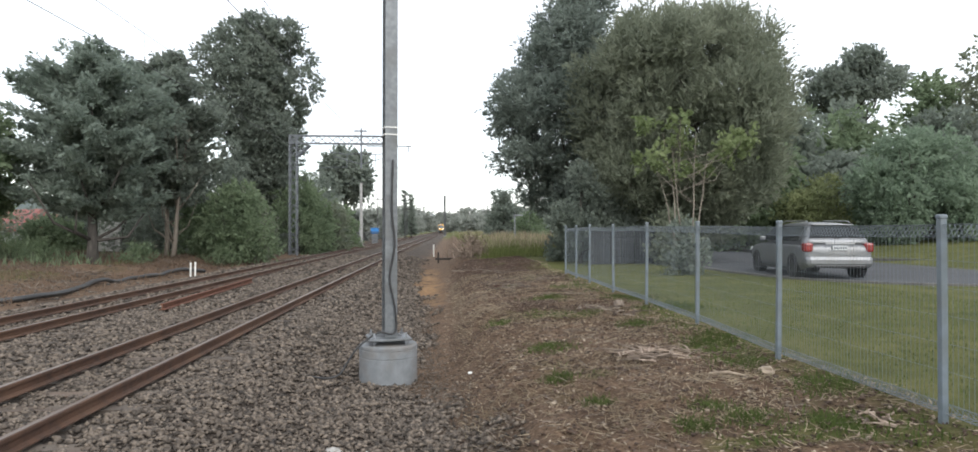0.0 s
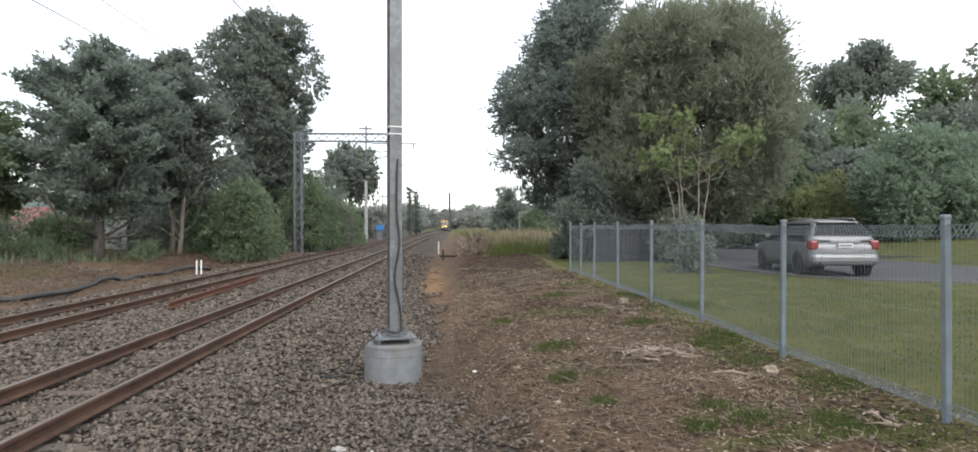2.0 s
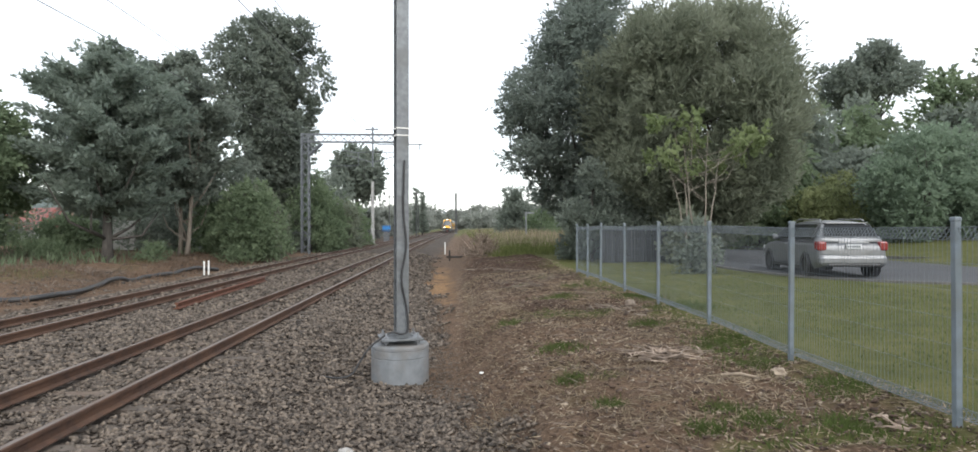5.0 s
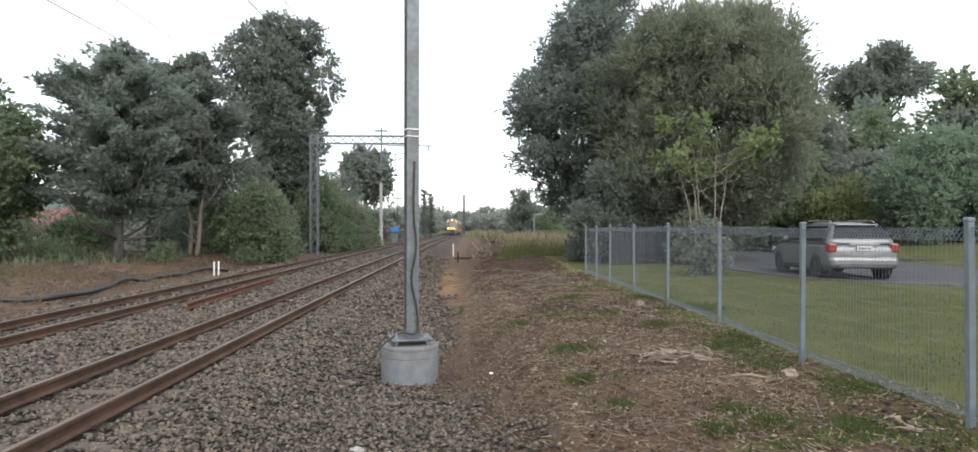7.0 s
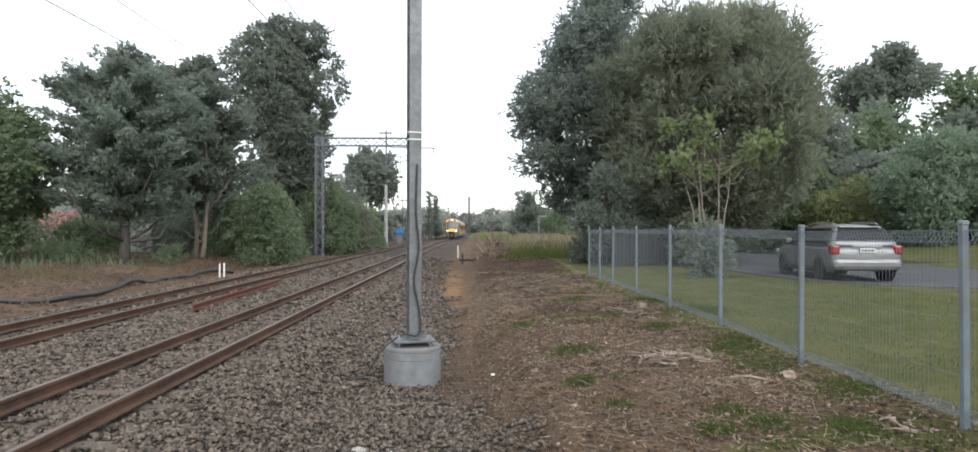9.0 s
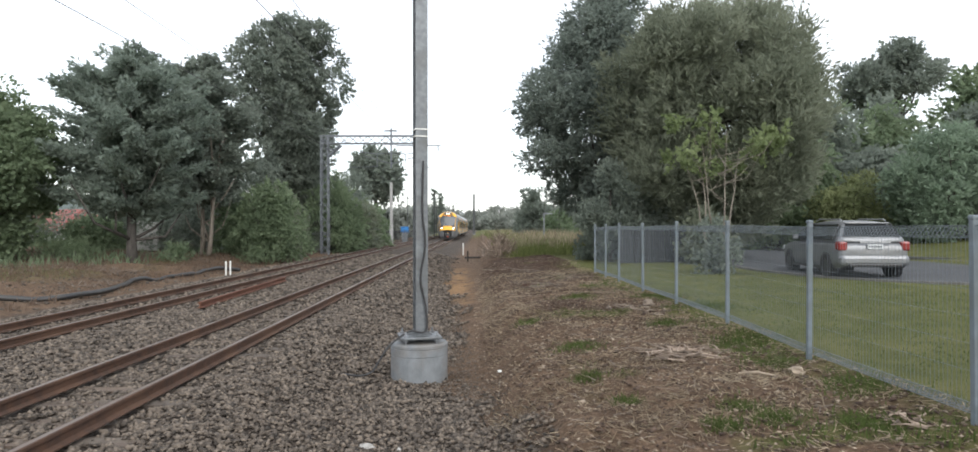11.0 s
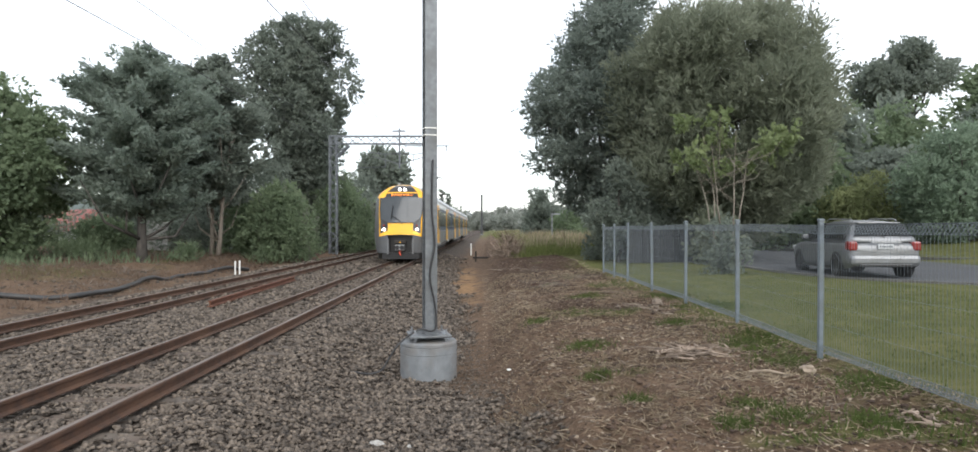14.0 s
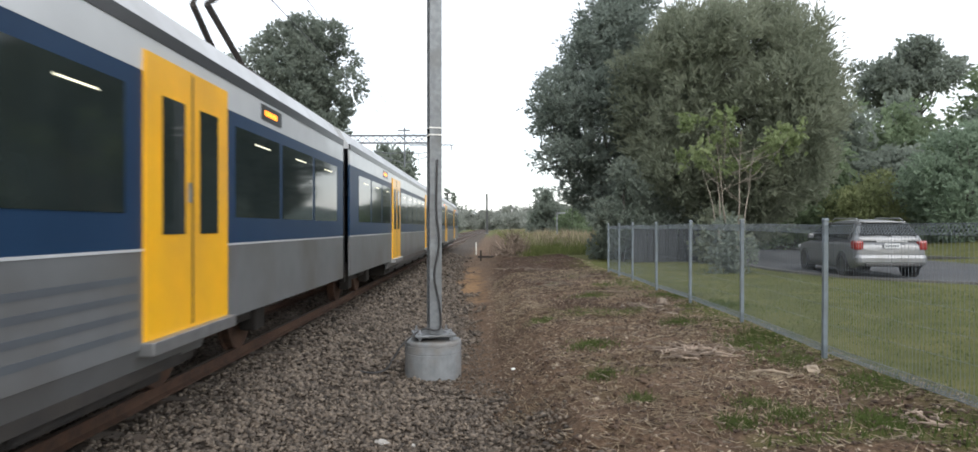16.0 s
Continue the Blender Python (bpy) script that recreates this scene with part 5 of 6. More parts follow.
for k, (sx, d, h, r_) in enumerate(((-13.15, 71, 6.5, 0.2), (-15.8, 98, 6.6, 0.07), (-15.5, 130, 6, 0.08), (-14.4, 118, 8, 0.08))):
    x, y = plan(sx, d)
    bm = B()
    tube(bm, [(0, 0, -0.5), (0, 0, h)], [r_, r_ * 0.7], 10)
    t = thing("utility_pole", pose(x, y, gz(x, y)), "pale concrete pole standing beside the line" if d < 80 else "thin dark pole standing beside the line", "pole", "poles along the line")
    part("shaft", bm, M["pale_concrete" if d < 80 else "dark_steel"], t)
    if d > 80:
        part("crossarm", box(B(), (-0.7, -0.06, h - 0.5), (0.7, 0.06, h - 0.38)), M["bark"], t)
x, y = plan(-13.3, 205)
t = thing("line_mast", pose(x, y, gz(x, y)), "tall dark steel mast standing beside the distant line", "mast")
part("shaft", box(B(), (-0.28, -0.28, -0.5), (0.28, 0.28, 12.0), 0.03), M["dark_steel"], t)
part("base", box(B(), (-0.5, -0.5, -0.5), (0.5, 0.5, 0.3), 0.03), M["plinth"], t)
x, y = plan(2.2, 61)
t = thing("sign_post", pose(x, y, gz(x, y)), "thin pale post with a short crossbar in the rough field", "post")
part("shaft", tube(B(), [(0, 0, -0.3), (0, 0, 2.5)], 0.06, 8), M["galv_dull"], t)
part("crossbar", box(B(), (-0.1, -0.03, 2.38), (0.75, 0.03, 2.5), 0.01), M["galv_dull"], t)
t = thing("power_line", pose(0, 0, 0), "two thin power wires strung above the street", "power line")
for z_, s_ in ((11.6, 0.0), (10.6, 0.9)):
    a_, b_ = plan(27 + s_, 31), plan(33.5 + s_, 62)
    part("wire", tube(B(), [(a_[0] + (b_[0] - a_[0]) * u, a_[1] + (b_[1] - a_[1]) * u, z_ + 2.2 * u - 1.2 * u * (1 - u)) for u in (0, .25, .5, .75, 1)], 0.014, 4), M["rubber"], t)
a_ = plan(27.4, 31)
part("pole", tube(B(), [(*a_, 0), (*a_, 12.2)], [0.16, 0.12], 10), M["plinth"], t)
x, y = plan(-14.55, 88)
t = thing("blue_bin", pose(x, y, gz(x, y)), "blue plastic bin on a grey stand behind the boundary fence", "bin")
part("stand", box(B(), (-0.35, -0.3, -0.1), (0.35, 0.3, 1.25), 0.03), M["galv_dull"], t)
part("body", box(B(), (-0.5, -0.38, 1.25), (0.5, 0.38, 1.9), 0.08), M["blue"], t)
part("lid", box(B(), (-0.54, -0.42, 1.9), (0.54, 0.42, 2.0), 0.04), M["blue"], t)

# wooded rise on the skyline
r = np.random.RandomState(9)
hx = np.arange(-900, 901, 5.0)
prof = 9 + 15 * fbm(hx, hx * 0, 130, 71) + 6 * vnoise(hx, hx * 0, 17, 72) + 5 * vnoise(hx, hx * 0, 6, 73) + step(-60, -500, hx) * 8
for d, k, nm in ((620, 1.0, "backdrop_1"),):
    rows = [(0.0, 0.0), (10.0, 0.5), (26.0, 0.8), (60.0, 1.0), (160.0, 0.9), (300.0, 0.0)]
    V = np.concatenate([np.stack([hx, np.full_like(hx, d + o) + 18 * vnoise(hx, hx * 0, 11, 74), prof * f - 1], -1) for o, f in rows])
    i = np.arange(len(hx) - 1)
    F = np.concatenate([np.stack([i + a * len(hx), i + 1 + a * len(hx), i + 1 + (a + 1) * len(hx), i + (a + 1) * len(hx)], -1) for a in range(len(rows) - 1)])
    tagged(new(nm, mesh_np(nm, V, F, M["hill"])), "low wooded hill on the skyline", "hill", kind="structure")


# ---------------------------------------------------------------- the parked car
def loft(bm, rings):
    vs = [[bm.verts.new(p) for p in r] for r in rings]
    for a, b in zip(vs, vs[1:]):
        for k in range(len(a) - 1):
            bm.faces.new((a[k], a[k + 1], b[k + 1], b[k]))
    bm.faces.new(vs[0])
    bm.faces.new(vs[-1])
    return bm


def sheet(bm, corners, out, thick=0.012):
    """A thin plate over four corners, standing out along a direction."""
    o = Vector(out).normalized() * thick
    a = [bm.verts.new(Vector(c)) for c in corners]
    b = [bm.verts.new(Vector(c) + o) for c in corners]
    n = len(a)
    bm.faces.new(a)
    bm.faces.new(b[::-1])
    for k in range(n):
        bm.faces.new((a[k], a[(k + 1) % n], b[(k + 1) % n], b[k]))
    return bm


def wheel_part(parent, x, y, z, r, w, tyre="rubber", rim="lens"):
    s = 1 if x > 0 else -1
    bm = B()
    n = 24
    prof = [(r * 0.62, -w / 2), (r * 0.93, -w / 2), (r, -w * 0.32), (r, w * 0.32), (r * 0.93, w / 2), (r * 0.62, w / 2)]
    rings = [[bm.verts.new((x + o, y + math.cos(a) * q, z + math.sin(a) * q)) for q, o in prof] for a in (2 * math.pi * k / n for k in range(n))]
    for k in range(n):
        p, q = rings[k], rings[(k + 1) % n]
        for i in range(6):
            bm.faces.new((p[i], p[(i + 1) % 6], q[(i + 1) % 6], q[i]))
    t = part("wheel", bm, M[tyre], parent, "black tyre on a silver rim", smooth=False)
    bm = B()
    tube(bm, [(x - w * 0.3, y, z), (x + s * w * 0.36, y, z)], r * 0.2, 12)
    for k in range(6):
        a = k * math.pi / 3
        tube(bm, [(x + s * w * 0.3, y, z), (x + s * w * 0.3, y + math.cos(a) * r * 0.62, z + math.sin(a) * r * 0.62)], r * 0.075, 6)
    tube(bm, [(x - w * 0.1, y, z), (x + s * w * 0.1, y, z)], r * 0.6, 20)
    part("rim", bm, M[rim], t, "silver spoked rim")


def rounded(ob):
    """Soft pressed-steel edges."""
    m = ob.modifiers.new("rounding", "SUBSURF")
    m.levels = m.render_levels = 2
    return ob


def wagon(name, place, label, paint, tone):
    """An estate car; its origin is at the middle of its tail, on the road, and it points along y."""
    t = thing(name, place, label, "car")
    st = [(0.0, .70, .36, .80), (.05, .79, .30, .88), (.16, .845, .25, .93), (.5, .86, .2, .95), (1.2, .865, .19, .95), (2.2, .865, .18, .94), (3.2, .86, .18, .92), (3.6, .855, .19, .9), (4.1, .82, .22, .82), (4.38, .72, .27, .72), (4.48, .6, .34, .6)]
    rings = [[(-w * .9, yy, zs), (-w, yy, zs + .14), (-w, yy, zs + .3), (-w * .985, yy, zt - .1), (-w * .95, yy, zt), (w * .95, yy, zt), (w * .985, yy, zt - .1), (w, yy, zs + .3), (w, yy, zs + .14), (w * .9, yy, zs)] for yy, w, zs, zt in st]
    body = rounded(part("body", loft(B(), rings), M[paint], t, f"{tone} painted body", smooth=True))
    gs = [(.10, .78, .70, .96), (.22, .79, .66, 1.12), (.42, .80, .62, 1.36), (.56, .8, .6, 1.42), (1.1, .8, .6, 1.465), (1.9, .8, .6, 1.475), (2.45, .8, .6, 1.43), (3.45, .8, .7, .94)]
    rings = []
    for yy, wb, wr, zt in gs:
        f = (zt - .93) / .545
        wr = wb - (wb - .55) * max(0.0, f)
        rings.append([(-wb, yy, .92), (-wr - .02, yy, max(.925, zt - .07)), (-wr + .07, yy, zt), (0, yy, zt + .015), (wr - .07, yy, zt), (wr + .02, yy, max(.925, zt - .07)), (wb, yy, .92)])
    rounded(part("cabin", loft(B(), rings), M[paint], t, f"{tone} roof and pillars", smooth=True))
    rear = [(-.67, .168, 1.06), (.67, .168, 1.06), (.545, .39, 1.335), (-.545, .39, 1.335)]
    part("rear_window", sheet(B(), rear, (0, -1, .7), .02), M["car_glass"], t, "dark tinted rear window")
    part("windscreen", sheet(B(), [(-.72, 3.35, .99), (.72, 3.35, .99), (.58, 2.55, 1.38), (-.58, 2.55, 1.38)], (0, .5, 1), .03), M["car_glass"], t)
    for s in (-1, 1):
        for y0, y1, c0, c1 in ((.42, 1.28, .12, 0), (1.34, 2.2, 0, 0), (2.26, 3.2, 0, .62)):
            q = [(s * .81, y0, .97), (s * .81, y1, .97), (s * .612, y1 - c1, 1.36), (s * .612, y0 + c0, 1.36)]
            part("side_window", sheet(B(), q, (s, 0, .35), .022), M["car_glass"], t)
        bm = B()
        tube(bm, [(s * .52, .6, 1.44), (s * .52, .72, 1.49), (s * .52, 2.1, 1.51), (s * .52, 2.3, 1.46)], .018, 8)
        part("roof_rail", bm, M["steel"], t)
        bm = box(B(), (s * .62, .005, .69), (s * .835, .3, .93), .05)
        part("tail_lamp", bm, M["red"], t, "red tail lamp")
        part("headlamp", box(B(), (s * .5, 4.2, .6), (s * .76, 4.42, .74), .04), M["lens"], t)
        part("mirror", box(B(), (s * .84, 2.75, .95), (s * 1.0, 2.87, 1.08), .03), M[paint], t)
        for wy in (.78, 3.5):
            bm = B()
            tube(bm, [(s * .66, wy, .31), (s * .8675, wy, .31)], .345, 24)
            part("wheel_arch", bm, M["black"], body)
            wheel_part(t, s * .785, wy, .305, .305, .2)
        for dy in (1.31, 2.23):
            part("door_handle", box(B(), (s * .86, dy + .05, .8), (s * .885, dy + .2, .83), .006), M[paint], t)
        bm = box(B(), (s * .862, .5, .19), (s * .872, 3.2, .27))
        part("sill", bm, M["black"], body)
    part("rear_bumper", box(B(), (-.815, -.05, .3), (.815, .3, .6), .1), M[paint], t, f"{tone} rear bumper")
    part("bumper_trim", box(B(), (-.62, -.06, .29), (.62, .1, .37), .02), M["black"], t)
    plate = part("number_plate", box(B(), (-.18, -.035, .74), (.18, -.005, .86), .004), M["pale_paint"], t, "pale plate with grey bars")
    for k in range(6):
        part("plate_bar", box(B(), (-.15 + k * .052, -.04, .78), (-.115 + k * .052, -.034, .82)), M["stripe"], plate)
    part("garnish", box(B(), (-.36, -.03, .885), (.36, .0, .925), .008), M["steel"], t, "bright strip above the plate")
    bm = B()
    tube(bm, [(0.05, .14, 1.05), (-.38, .2, 1.13)], .012, 6)
    part("rear_wiper", bm, M["black"], t)
    part("rear_spoiler", box(B(), (-.5, .36, 1.375), (.5, .62, 1.41), .015), M[paint], t)
    return t


x, y = plan(8.64, 17.15)
WAGON = wagon("station_wagon", pose(x, y, 0.385, 0, 0, -6.5), "silver station wagon with roof rails parked on the street", "car_paint", "silver")
WAGON.scale = (1.0, 1.0, 0.97)
SUV = wagon("sport_utility_car", pose(*plan(10.0, 122), 0.385), "dark green-black utility car driving along the street", "suv_paint", "dark")
SUV.scale = (1.08, 0.98, 1.16)


# ---------------------------------------------------------------- the electric train
ROOF = [(1.40, 3.12), (1.37, 3.2), (1.21, 3.48), (0.8, 3.72), (0.25, 3.83)]


def side_plate(bm, s, y0, y1, z0, z1, x=1.40, t=0.03):
    return box(bm, (s * (x - t), y0, z0), (s * x, y1, z1))


def bogie(t, y):
    bm = B()
    for s in (-1, 1):
        box(bm, (s * 0.72, y - 1.5, 0.42), (s * 0.86, y + 1.5, 0.62), 0.03)
        for d in (-1.15, 1.15):
            box(bm, (s * 0.7, y + d - 0.2, 0.26), (s * 0.92, y + d + 0.2, 0.58), 0.04)
        box(bm, (s * 0.6, y - 0.35, 0.5), (s * 1.0, y + 0.35, 0.8), 0.06)
    box(bm, (-0.8, y - 0.25, 0.4), (0.8, y + 0.25, 0.6))
    bg = part("bogie", bm, M["under"], t, "dusty dark bogie frame")
    for d in (-1.15, 1.15):
        for s in (-1, 1):
            bm = B()
            tube(bm, [(s * 0.50, y + d, 0.42), (s * 0.635, y + d, 0.42)], 0.42, 24)
            tube(bm, [(s * 0.50, y + d, 0.42), (s * 0.53, y + d, 0.42)], 0.45, 24)
            part("wheel", bm, M["rail_rust"], bg, "steel wheel")


def door(t, s, y0, y1):
    d = part("sliding_door", side_plate(B(), s, y0, y1, 0.76, 2.98, 1.425, 0.05), M["yellow"], t, "yellow double passenger door")
    mid = (y0 + y1) / 2
    part("door_seam", box(B(), (s * 1.40, mid - 0.012, 0.8), (s * 1.43, mid + 0.012, 2.95)), M["black"], d)
    for c in (mid - 0.36, mid + 0.36):
        part("door_window", side_plate(B(), s, c - 0.2, c + 0.2, 1.58, 2.68, 1.432, 0.02), M["glass"], d, "tall dark door window")
    part("door_button", side_plate(B(), s, mid - 0.09, mid - 0.03, 1.85, 2.02, 1.434, 0.02), M["steel"], d)
    part("step", box(B(), (s * 1.2, y0 - 0.03, 0.66), (s * 1.5, y1 + 0.03, 0.77), 0.01), M["steel"], t, "metal door step")


def saloon(t, y0, y1, doors, windows, ribs, signs, bogies):
    """One carriage body between two ends, with its doors, windows and running gear."""
    edges = sorted([v for d in doors for v in d] + [y0, y1])
    spans = list(zip(edges[::2], edges[1::2]))
    for s in (-1, 1):
        for a, b in spans:
            part("lower_panel", side_plate(B(), s, a, b, 0.72, 1.46), M["silver_paint"], t, "silver lower side panel")
            part("window_band", side_plate(B(), s, a, b, 1.46, 2.82), M["navy"], t, "dark blue window band")
            part("waist_line", side_plate(B(), s, a, b, 1.455, 1.475, 1.406), M["pale_paint"], t)
        part("cornice", side_plate(B(), s, y0, y1, 2.82, 3.12, 1.402), M["pale_paint"], t, "pale grey panel above the windows")
        part("gutter", side_plate(B(), s, y0, y1, 3.1, 3.21, 1.41), M["black"], t, "black roof gutter")
        bm = B()
        lip = [(s * 1.40, 0.74), (s * 1.40, 0.9), (s * 1.36, 0.9), (s * 1.27, 0.52), (s * 1.31, 0.52)]
        part("tumblehome", extrude(bm, lip, bogies[0] + 1.75, bogies[1] - 1.75), M["silver_paint"], t, "silver skirt tucked in below the floor")
        for a, b in doors:
            door(t, s, a, b)
        for a, b in windows:
            w = part("side_window", side_plate(B(), s, a, b, 1.74, 2.68, 1.406), M["glass"], t, "dark tinted side window")
            part("lit_strip", side_plate(B(), s, a + (b - a) * 0.4, a + (b - a) * 0.75, 2.55, 2.565, 1.4085), M["lamp_dim"], w, "saloon light showing in the glass")
        for a, b in ribs:
            for z in (0.84, 0.97, 1.10, 1.23):
                part("rib", side_plate(B(), s, a, b, z, z + 0.05, 1.403), M["stripe"], t)
        for c in signs:
            sg = part("side_display", side_plate(B(), s, c - 0.38, c + 0.38, 2.88, 3.06, 1.41), M["black"], t, "black side display panel")
            for k in range(7):
                part("display_bar", side_plate(B(), s, c - 0.27 + k * 0.068, c - 0.225 + k * 0.068, 2.94, 3.0, 1.414), M["led"], sg, "lit amber bar")
        part("skirt", side_plate(B(), s, bogies[0] + 2.2, bogies[1] - 2.2, 0.45, 0.72, 1.32), M["under"], t, "dark equipment skirt")
    outline = ROOF + [(-x, z) for x, z in reversed(ROOF)]
    part("roof", extrude(B(), outline, y0, y1), M["roof_paint"], t, "grey curved roof")
    part("floor", box(B(), (-1.3, y0 + 0.02, 0.7), (1.3, y1 - 0.02, 0.95)), M["under"], t)
    part("end_wall", box(B(), (-1.3, y1 - 0.08, 0.8), (1.3, y1, 3.1)), M["black"], t)
    for k in range(5):
        c = bogies[0] + 3.2 + k * (bogies[1] - bogies[0] - 6.4) / 4
        part("underfloor_box", box(B(), (-1.2, c - 1.0, 0.32), (1.2, c + 0.9, 0.7), 0.03), M["under"], t)
    for b in bogies:
        bogie(t, b)


def cab(t):
    """The raked driving cab."""
    zr = [0.42, 0.90, 1.27, 1.42, 1.97, 2.55, 3.13, 3.34, 3.40, 3.53, 3.67, 3.78, 3.85]
    yf = [-0.33, -0.41, -0.45, -0.44, -0.34, -0.09, 0.18, 0.36, 0.41, 0.52, 0.68, 0.92, 1.4]
    wf = [0.9, 0.95, 0.98, 0.98, 1.0, 1.04, 1.06, 0.99, 0.95, 0.84, 0.67, 0.46, 0.16]
    ws = [1.30, 1.37, 1.40, 1.40, 1.40, 1.40, 1.36, 1.26, 1.21, 1.04, 0.8, 0.56, 0.25]
    ye = 2.1

    def row(i):
        y, f, s = yf[i], wf[i], ws[i]
        c = 0.78 if i >= 6 else 0.62
        return [(0, y), (c * f, y + 0.015 + (0.02 if i >= 6 else 0)), (f, y + 0.07), (min(f + 0.06, s - 0.02), y + 0.12), (f + (s - f) * 0.5, y + 0.22), (f + (s - f) * 0.78, y + 0.4), (s, min(1.75, max(0.9, y + 0.85))), (s, ye)]

    grid = [[(x, y, z) for x, y in row(i)] for i, z in enumerate(zr)]
    for i, lifts in ((4, (-0.06, -0.07, 0.17, 0.15, 0.05)), (3, (0.1, 0.1, -0.06, -0.06, -0.03)), (2, (0.05, 0.03, -0.05, -0.05, -0.02)), (6, (0.05, 0.03, 0.0)), (7, (0.035, 0.025, 0.0)), (8, (0.035, 0.025, 0.0))):
        for j, d in enumerate(lifts):
            x, y, z = grid[i][j]
            grid[i][j] = (x, y + d * 0.3, z + d)
    kind = {}
    for i in range(12):
        for j in range(7):
            k = "silver_paint"
            if j == 0:
                k = {0: None, 1: None, 2: "yellow", 3: "yellow", 4: "screen", 5: "screen", 6: "display", 7: "yellow", 8: "lamps", 9: "lamps", 10: "lamps"}.get(i, "yellow")
            elif j == 1:
                k = {0: "silver_paint", 1: "silver_paint", 2: "yellow", 3: "cluster", 4: "screen", 5: "screen"}.get(i, "yellow")
            elif j == 2:
                k = "silver_paint" if i < 2 else "yellow"
            elif j == 3 and i >= 6:
                k = "yellow"
            elif j == 5 and i in (3, 4, 5):
                k = "cab_glass"
            elif j == 6 and i in (3, 4, 5):
                k = "navy"
            kind[i, j] = k
    names = dict(silver_paint=("cab_shell", "silver_paint", "silver cab sides and corners"), yellow=("nose_panel", "yellow", "yellow front panel and pillars"),
                 screen=("windscreen", "screen", "wide raked dark windscreen"), display=("display_panel", "black", "black destination display"), lamps=("lamp_panel", "black", "black top lamp housing"),
                 cluster=("headlamp_housing", "black", "dark headlamp housing"), cab_glass=("cab_side_window", "glass", "dark cab side window"), navy=("cab_side", "navy", "dark blue cab door surround"))
    made = {}
    for key, (nm, mt, lab) in names.items():
        for sides in (((-1,), (1,)) if key in ("cluster", "cab_glass", "navy", "silver_paint") else ((-1, 1),)):
            bm = B()
            for (i, j), k in kind.items():
                if k == key:
                    for s in sides:
                        q = [grid[i][j], grid[i][j + 1], grid[i + 1][j + 1], grid[i + 1][j]]
                        vs = [bm.verts.new((x * s, y, z)) for x, y, z in q]
                        bm.faces.new(vs)
            bmesh.ops.remove_doubles(bm, verts=bm.verts, dist=0.0005)
            made[key] = part(nm, bm, M[mt], t, lab, smooth=key in ("silver_paint", "screen", "cab_glass"))
    # seams round the yellow front
    for s in (-1, 1):
        bm = B()
        tube(bm, [(grid[i][2][0] * s, grid[i][2][1] - 0.008, grid[i][2][2]) for i in range(4, 7)], 0.02, 6)
        part("windscreen_seal", bm, M["black"], made["screen"])
        for z, r_, mt in ((1.57, 0.06, "lamp"), (1.76, 0.05, "red")):
            bm = B()
            tube(bm, [(s * 0.8, -0.47 + (z - 1.58) * 0.18, z), (s * 0.8, -0.38, z)], r_, 16)
            part("headlamp" if mt == "lamp" else "tail_lamp", bm, M[mt], made["cluster"], "lit white headlamp" if mt == "lamp" else "unlit red tail lamp")
        bm = B()
        tube(bm, [(s * 0.13, 0.62, 3.52), (s * 0.13, 0.512, 3.565)], 0.075, 18)
        part("top_lamp", bm, M["lamp_top"], made["lamps"], "lit white top lamp")
        part("guard_post", box(B(), (s * 0.56, -0.45, 0.36), (s * 0.66, -0.3, 1.1), 0.015), M["silver_paint"], t, "pale grey guard post beside the coupler")
        for yy in (1.12, 1.98):
            bm = B()
            tube(bm, [(s * 1.43, yy, 1.1), (s * 1.43, yy, 2.45)], 0.014, 8)
            part("handrail", bm, M["yellow"], t, "yellow cab door handrail")
        bm = B()
        n = 28
        for k in range(n):
            a0, a1 = 2 * math.pi * k / n, 2 * math.pi * (k + 1) / n
            c = [(s * 1.402, 2.75 + math.cos(a) * r2, 2.3 + math.sin(a) * r2) for a, r2 in ((a0, .28), (a1, .28), (a1, .36), (a0, .36))]
            bm.faces.new([bm.verts.new(p) for p in c])
        part("ring_emblem", bm, M["pale_paint"], t, "plain pale ring emblem")
        part("cab_mirror", box(B(), (s * 1.38, 0.98, 2.8), (s * 1.5, 1.1, 2.91), 0.02), M["black"], t)
    cv = bpy.data.curves.new("destination_text", "FONT")
    cv.body, cv.size, cv.align_x, cv.align_y, cv.extrude = "Britomart Western", 0.135, "CENTER", "CENTER", 0.002
    cv.materials.append(M["led"])
    tx = new("destination_text", cv)
    tx.parent = made["display"]
    tx.matrix_basis = pose(0, 0.278, 3.285, 48, 0, 0)
    part("sill_strip", box(B(), (-0.62, -0.385, 1.885), (0.62, -0.34, 1.912)), M["black"], t)
    part("front_recess", box(B(), (-0.66, 0.05, 0.3), (0.66, 0.9, 1.27)), M["black"], t, "black coupler recess")
    part("bumper_edge", box(B(), (-0.64, -0.44, 1.27), (0.64, -0.2, 1.30), 0.01), M["black"], t)
    cp = part("coupler", box(B(), (-0.24, -0.62, 0.55), (0.22, -0.1, 0.82), 0.03), M["steel"], t, "grey automatic coupler")
    for cx in (-0.13, 0.11):
        bm = B()
        tube(bm, [(cx, -0.66, 0.69), (cx, -0.6, 0.69)], 0.11, 16)
        part("coupler_face", bm, M["black"], cp)
    part("coupler_cover", box(B(), (-0.27, -0.5, 0.88), (0.27, -0.1, 1.04), 0.03), M["under"], cp)
    bm = B()
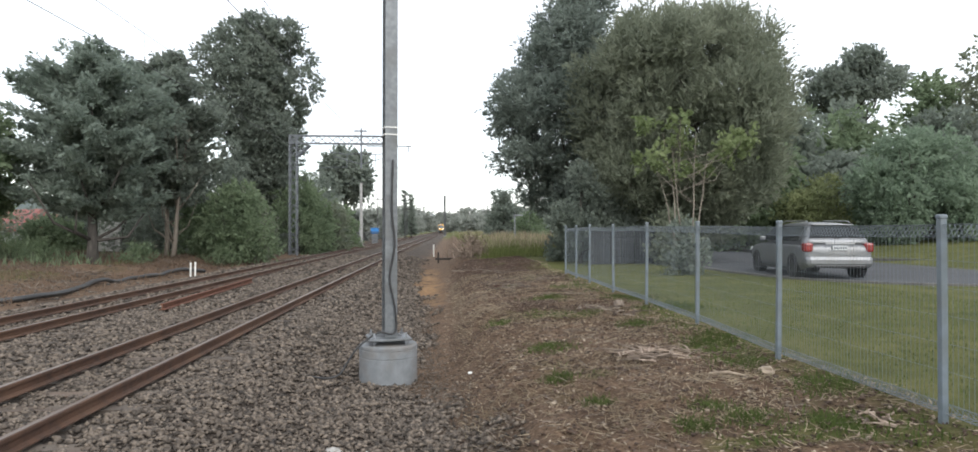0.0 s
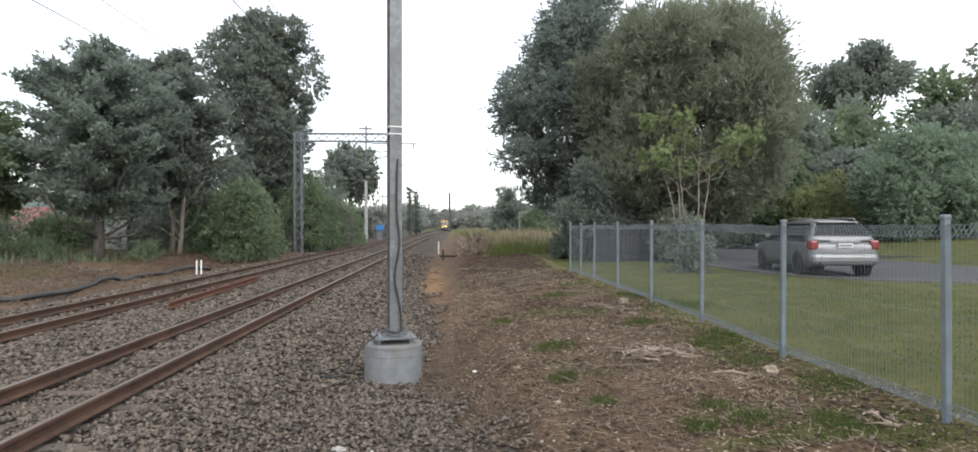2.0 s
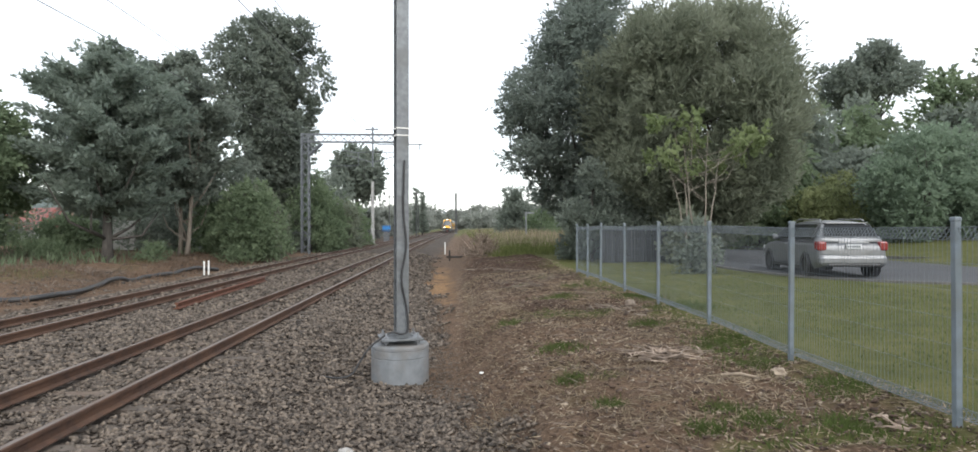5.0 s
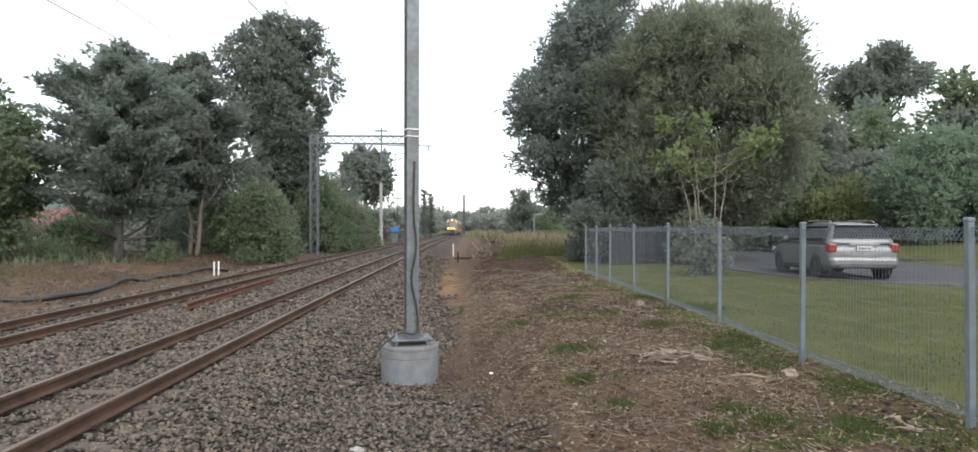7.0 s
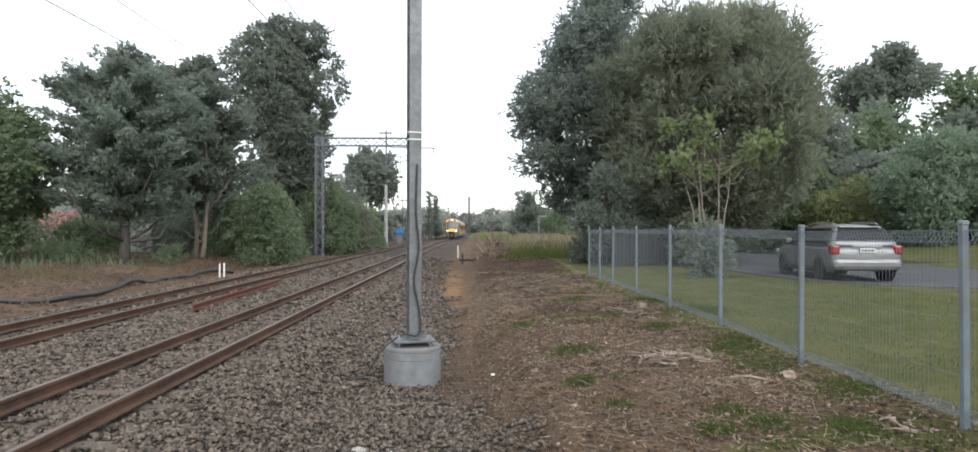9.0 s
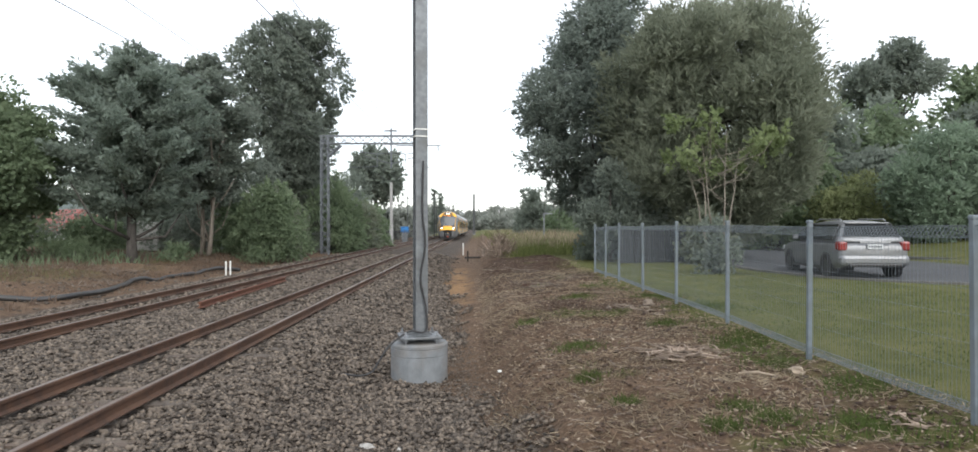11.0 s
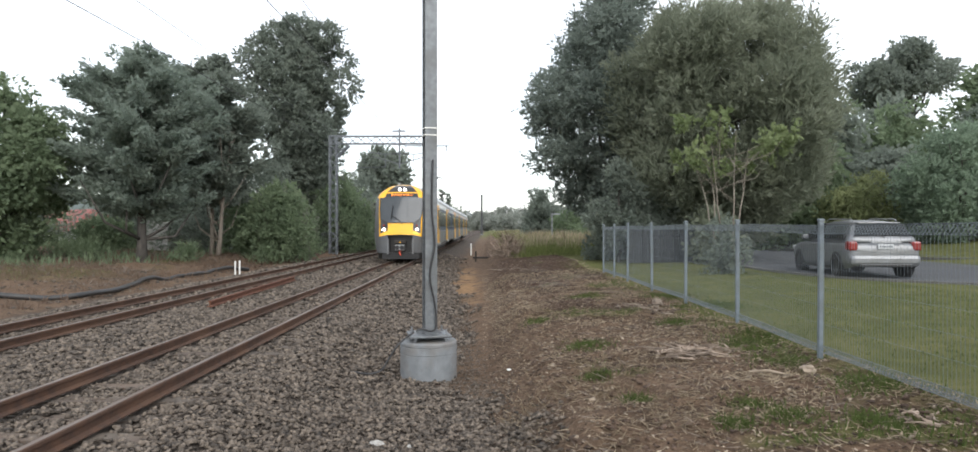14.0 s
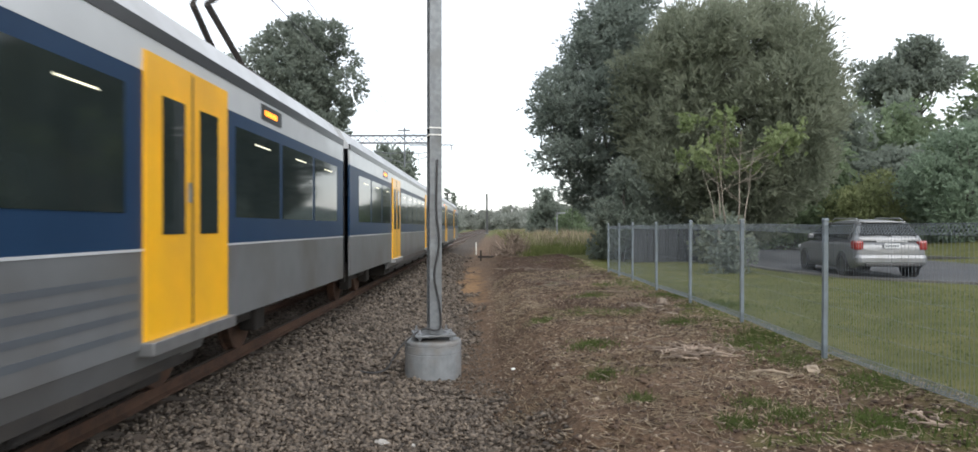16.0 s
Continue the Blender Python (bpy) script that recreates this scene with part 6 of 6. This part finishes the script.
    v = [bm.verts.new(p) for p in ((-0.04, -0.505, 0.92), (0.04, -0.505, 0.92), (0.0, -0.505, 1.0))]
    bm.faces.new(v)
    part("warning_mark", bm, M["yellow"], cp)
    bm = B()
    tube(bm, [(0.0, -0.52, 0.52), (-0.04, -0.56, 0.46), (0.02, -0.56, 0.36), (0.03, -0.54, 0.3)], 0.03, 8)
    part("hose_end", bm, M["orange_tag"], t, "orange-red hose end")
    bm = B()
    vs = [[bm.verts.new((x, y, z)) for x, y in ((-1.2, 0.5), (-0.9, -0.22), (0.9, -0.22), (1.2, 0.5))] for z in (0.12, 0.42)]
    for k in range(3):
        bm.faces.new((vs[0][k], vs[0][k + 1], vs[1][k + 1], vs[1][k]))
    bm.faces.new(vs[0])
    bm.faces.new(vs[1])
    part("plough", bm, M["black"], t, "dark steel obstacle deflector")
    bm = B()
    tube(bm, [(0.1, -0.41, 1.84), (-0.02, -0.38, 1.99), (-0.4, -0.28, 2.24)], 0.018, 6)
    tube(bm, [(-0.46, -0.33, 2.1), (-0.40, -0.06, 2.75)], 0.022, 6)
    part("wiper", bm, M["black"], t, "black windscreen wiper")
    part("cab_bulkhead", box(B(), (-1.2, 1.9, 0.8), (1.2, 2.0, 3.1)), M["black"], t)


def pantograph(t, y):
    bm = B()
    for s in (-0.5, 0.5):
        tube(bm, [(s, y - 0.7, 3.93), (s, y + 0.7, 3.93)], 0.04, 6)
        for d in (-0.6, 0.6):
            tube(bm, [(s, y + d, 3.6), (s, y + d, 3.93)], 0.06, 8)
    tube(bm, [(-0.5, y + 0.6, 3.95), (0.5, y + 0.6, 3.95)], 0.05, 6)
    pg = part("pantograph", bm, M["under"], t, "dark raised current collector on the roof")
    bm = B()
    for s in (-1, 1):
        tube(bm, [(s * 0.2, y + 0.6, 4.0), (s * 0.1, y - 0.9, 4.75)], 0.05, 6)
        tube(bm, [(s * 0.1, y - 0.9, 4.75), (s * 0.4, y + 0.35, 5.62)], 0.04, 6)
    tube(bm, [(0, y + 0.3, 3.85), (0, y - 1.0, 4.65)], 0.02, 6)
    part("arm", bm, M["under"], pg)
    bm = B()
    for d in (-0.2, 0.2):
        tube(bm, [(-0.85, y + 0.35 + d, 5.48), (-0.6, y + 0.35 + d, 5.7), (0.6, y + 0.35 + d, 5.7), (0.85, y + 0.35 + d, 5.48)], 0.025, 6)
    tube(bm, [(-0.4, y + 0.15, 5.66), (-0.4, y + 0.55, 5.66)], 0.02, 6)
    tube(bm, [(0.4, y + 0.15, 5.66), (0.4, y + 0.55, 5.66)], 0.02, 6)
    part("contact_head", bm, M["under"], pg)


def spread(a, b, n, gap=0.14):
    w = (b - a - gap * (n - 1)) / n
    return [(a + k * (w + gap), a + k * (w + gap) + w) for k in range(n)]


def train():
    """Three carriages; each is a thing of its own."""
    a = thing("train_carriage", pose(TRACKS[0], 300, 0), "leading driving carriage of a yellow-nosed silver and navy electric train", "train", "carriages of the train")
    cab(a)
    saloon(a, 2.1, 22.85, [(5.97, 7.62), (15.57, 17.22)], [(3.5, 4.15), (4.45, 5.7)] + spread(7.95, 15.3, 5) + spread(17.5, 22.3, 3), [(3.3, 5.9), (11.0, 15.5)], [4.7, 18.7], (4.4, 18.6))
    pantograph(a, 20.9)
    b = thing("train_carriage", pose(TRACKS[0], 300, 0), "middle carriage of the silver and navy electric train", "train", "carriages of the train")
    saloon(b, 0, 23.4, [(5.8, 7.45), (15.9, 17.55)], spread(0.9, 5.5, 3) + spread(7.8, 15.6, 5) + spread(17.9, 22.5, 3), [], [4.6, 18.8], (3.6, 19.8))
    part("gangway", box(B(), (-1.15, -0.62, 0.8), (1.15, 0.02, 3.35), 0.04), M["rubber"], b, "black bellows between the carriages")
    part("near_end", box(B(), (-1.3, 0.0, 0.8), (1.3, 0.08, 3.1)), M["black"], b)
    c = thing("train_carriage", pose(TRACKS[0], 300, 0), "rear carriage of the silver and navy electric train", "train", "carriages of the train")
    saloon(c, 0, 23.4, [(5.8, 7.45), (15.9, 17.55)], spread(0.9, 5.5, 3) + spread(7.8, 15.6, 5) + spread(17.9, 22.5, 3), [], [4.6, 18.8], (3.6, 19.8))
    part("gangway", box(B(), (-1.15, -0.62, 0.8), (1.15, 0.02, 3.35), 0.04), M["rubber"], c, "black bellows between the carriages")
    part("near_end", box(B(), (-1.3, 0.0, 0.8), (1.3, 0.08, 3.1)), M["black"], c)
    return a, b, c


CARRIAGES = train()


# ---------------------------------------------------------------- what moves
RUN = [(0.0, 296.0), (2.0, 258.0), (4.2, 217.0), (6.5, 175.0), (9.2, 128.0), (11.3, 90.0), (12.3, 70.7), (13.2, 51.7), (14.0, 34.2), (14.8, 16.3), (15.2, 7.35), (15.5, 0.58), (16.0, -10.45)]


# the dark car: seconds, metres to the right and ahead, and the way it points
DRIVE = [(0.0, 10.4, 128.0, 178.0), (6.0, 10.6, 66.0, 178.0), (7.3, 10.9, 44.0, 176.0), (7.5, 11.1, 40.0, 170.0), (7.6, 11.2, 37.6, 164.0), (7.7, 10.9, 33.8, 152.0), (7.8, 10.2, 29.6, 136.0), (7.9, 9.9, 27.0, 120.0), (8.0, 9.2, 25.4, 110.0), (8.2, 9.9, 24.0, 103.0), (8.4, 12.5, 23.2, 102.0), (8.5, 14.3, 23.0, 102.0), (8.6, 15.4, 22.8, 102.0), (9.0, 20.8, 21.8, 102.0), (11.0, 46.0, 17.0, 102.0), (12.0, 56.0, 15.0, 101.0), (16.0, 56.5, 14.9, 101.0)]


def motions():
    walk(SUV, [(t, pose(*plan(sx, d), 0.385, 0, 0, -turn - 3.68)) for t, sx, d, turn in DRIVE])
    for ob, back in zip(CARRIAGES, (0.0, 23.45, 47.45)):
        rows = []
        for t, y in RUN:
            a, b = float(bend(y + back)), float(bend(y + back + 23.4))
            rows.append((t, pose(TRACKS[0] + a, y + back, 0, 0, 0, -math.degrees(math.atan2(b - a, 23.4)))))
        walk(ob, rows)


motions()
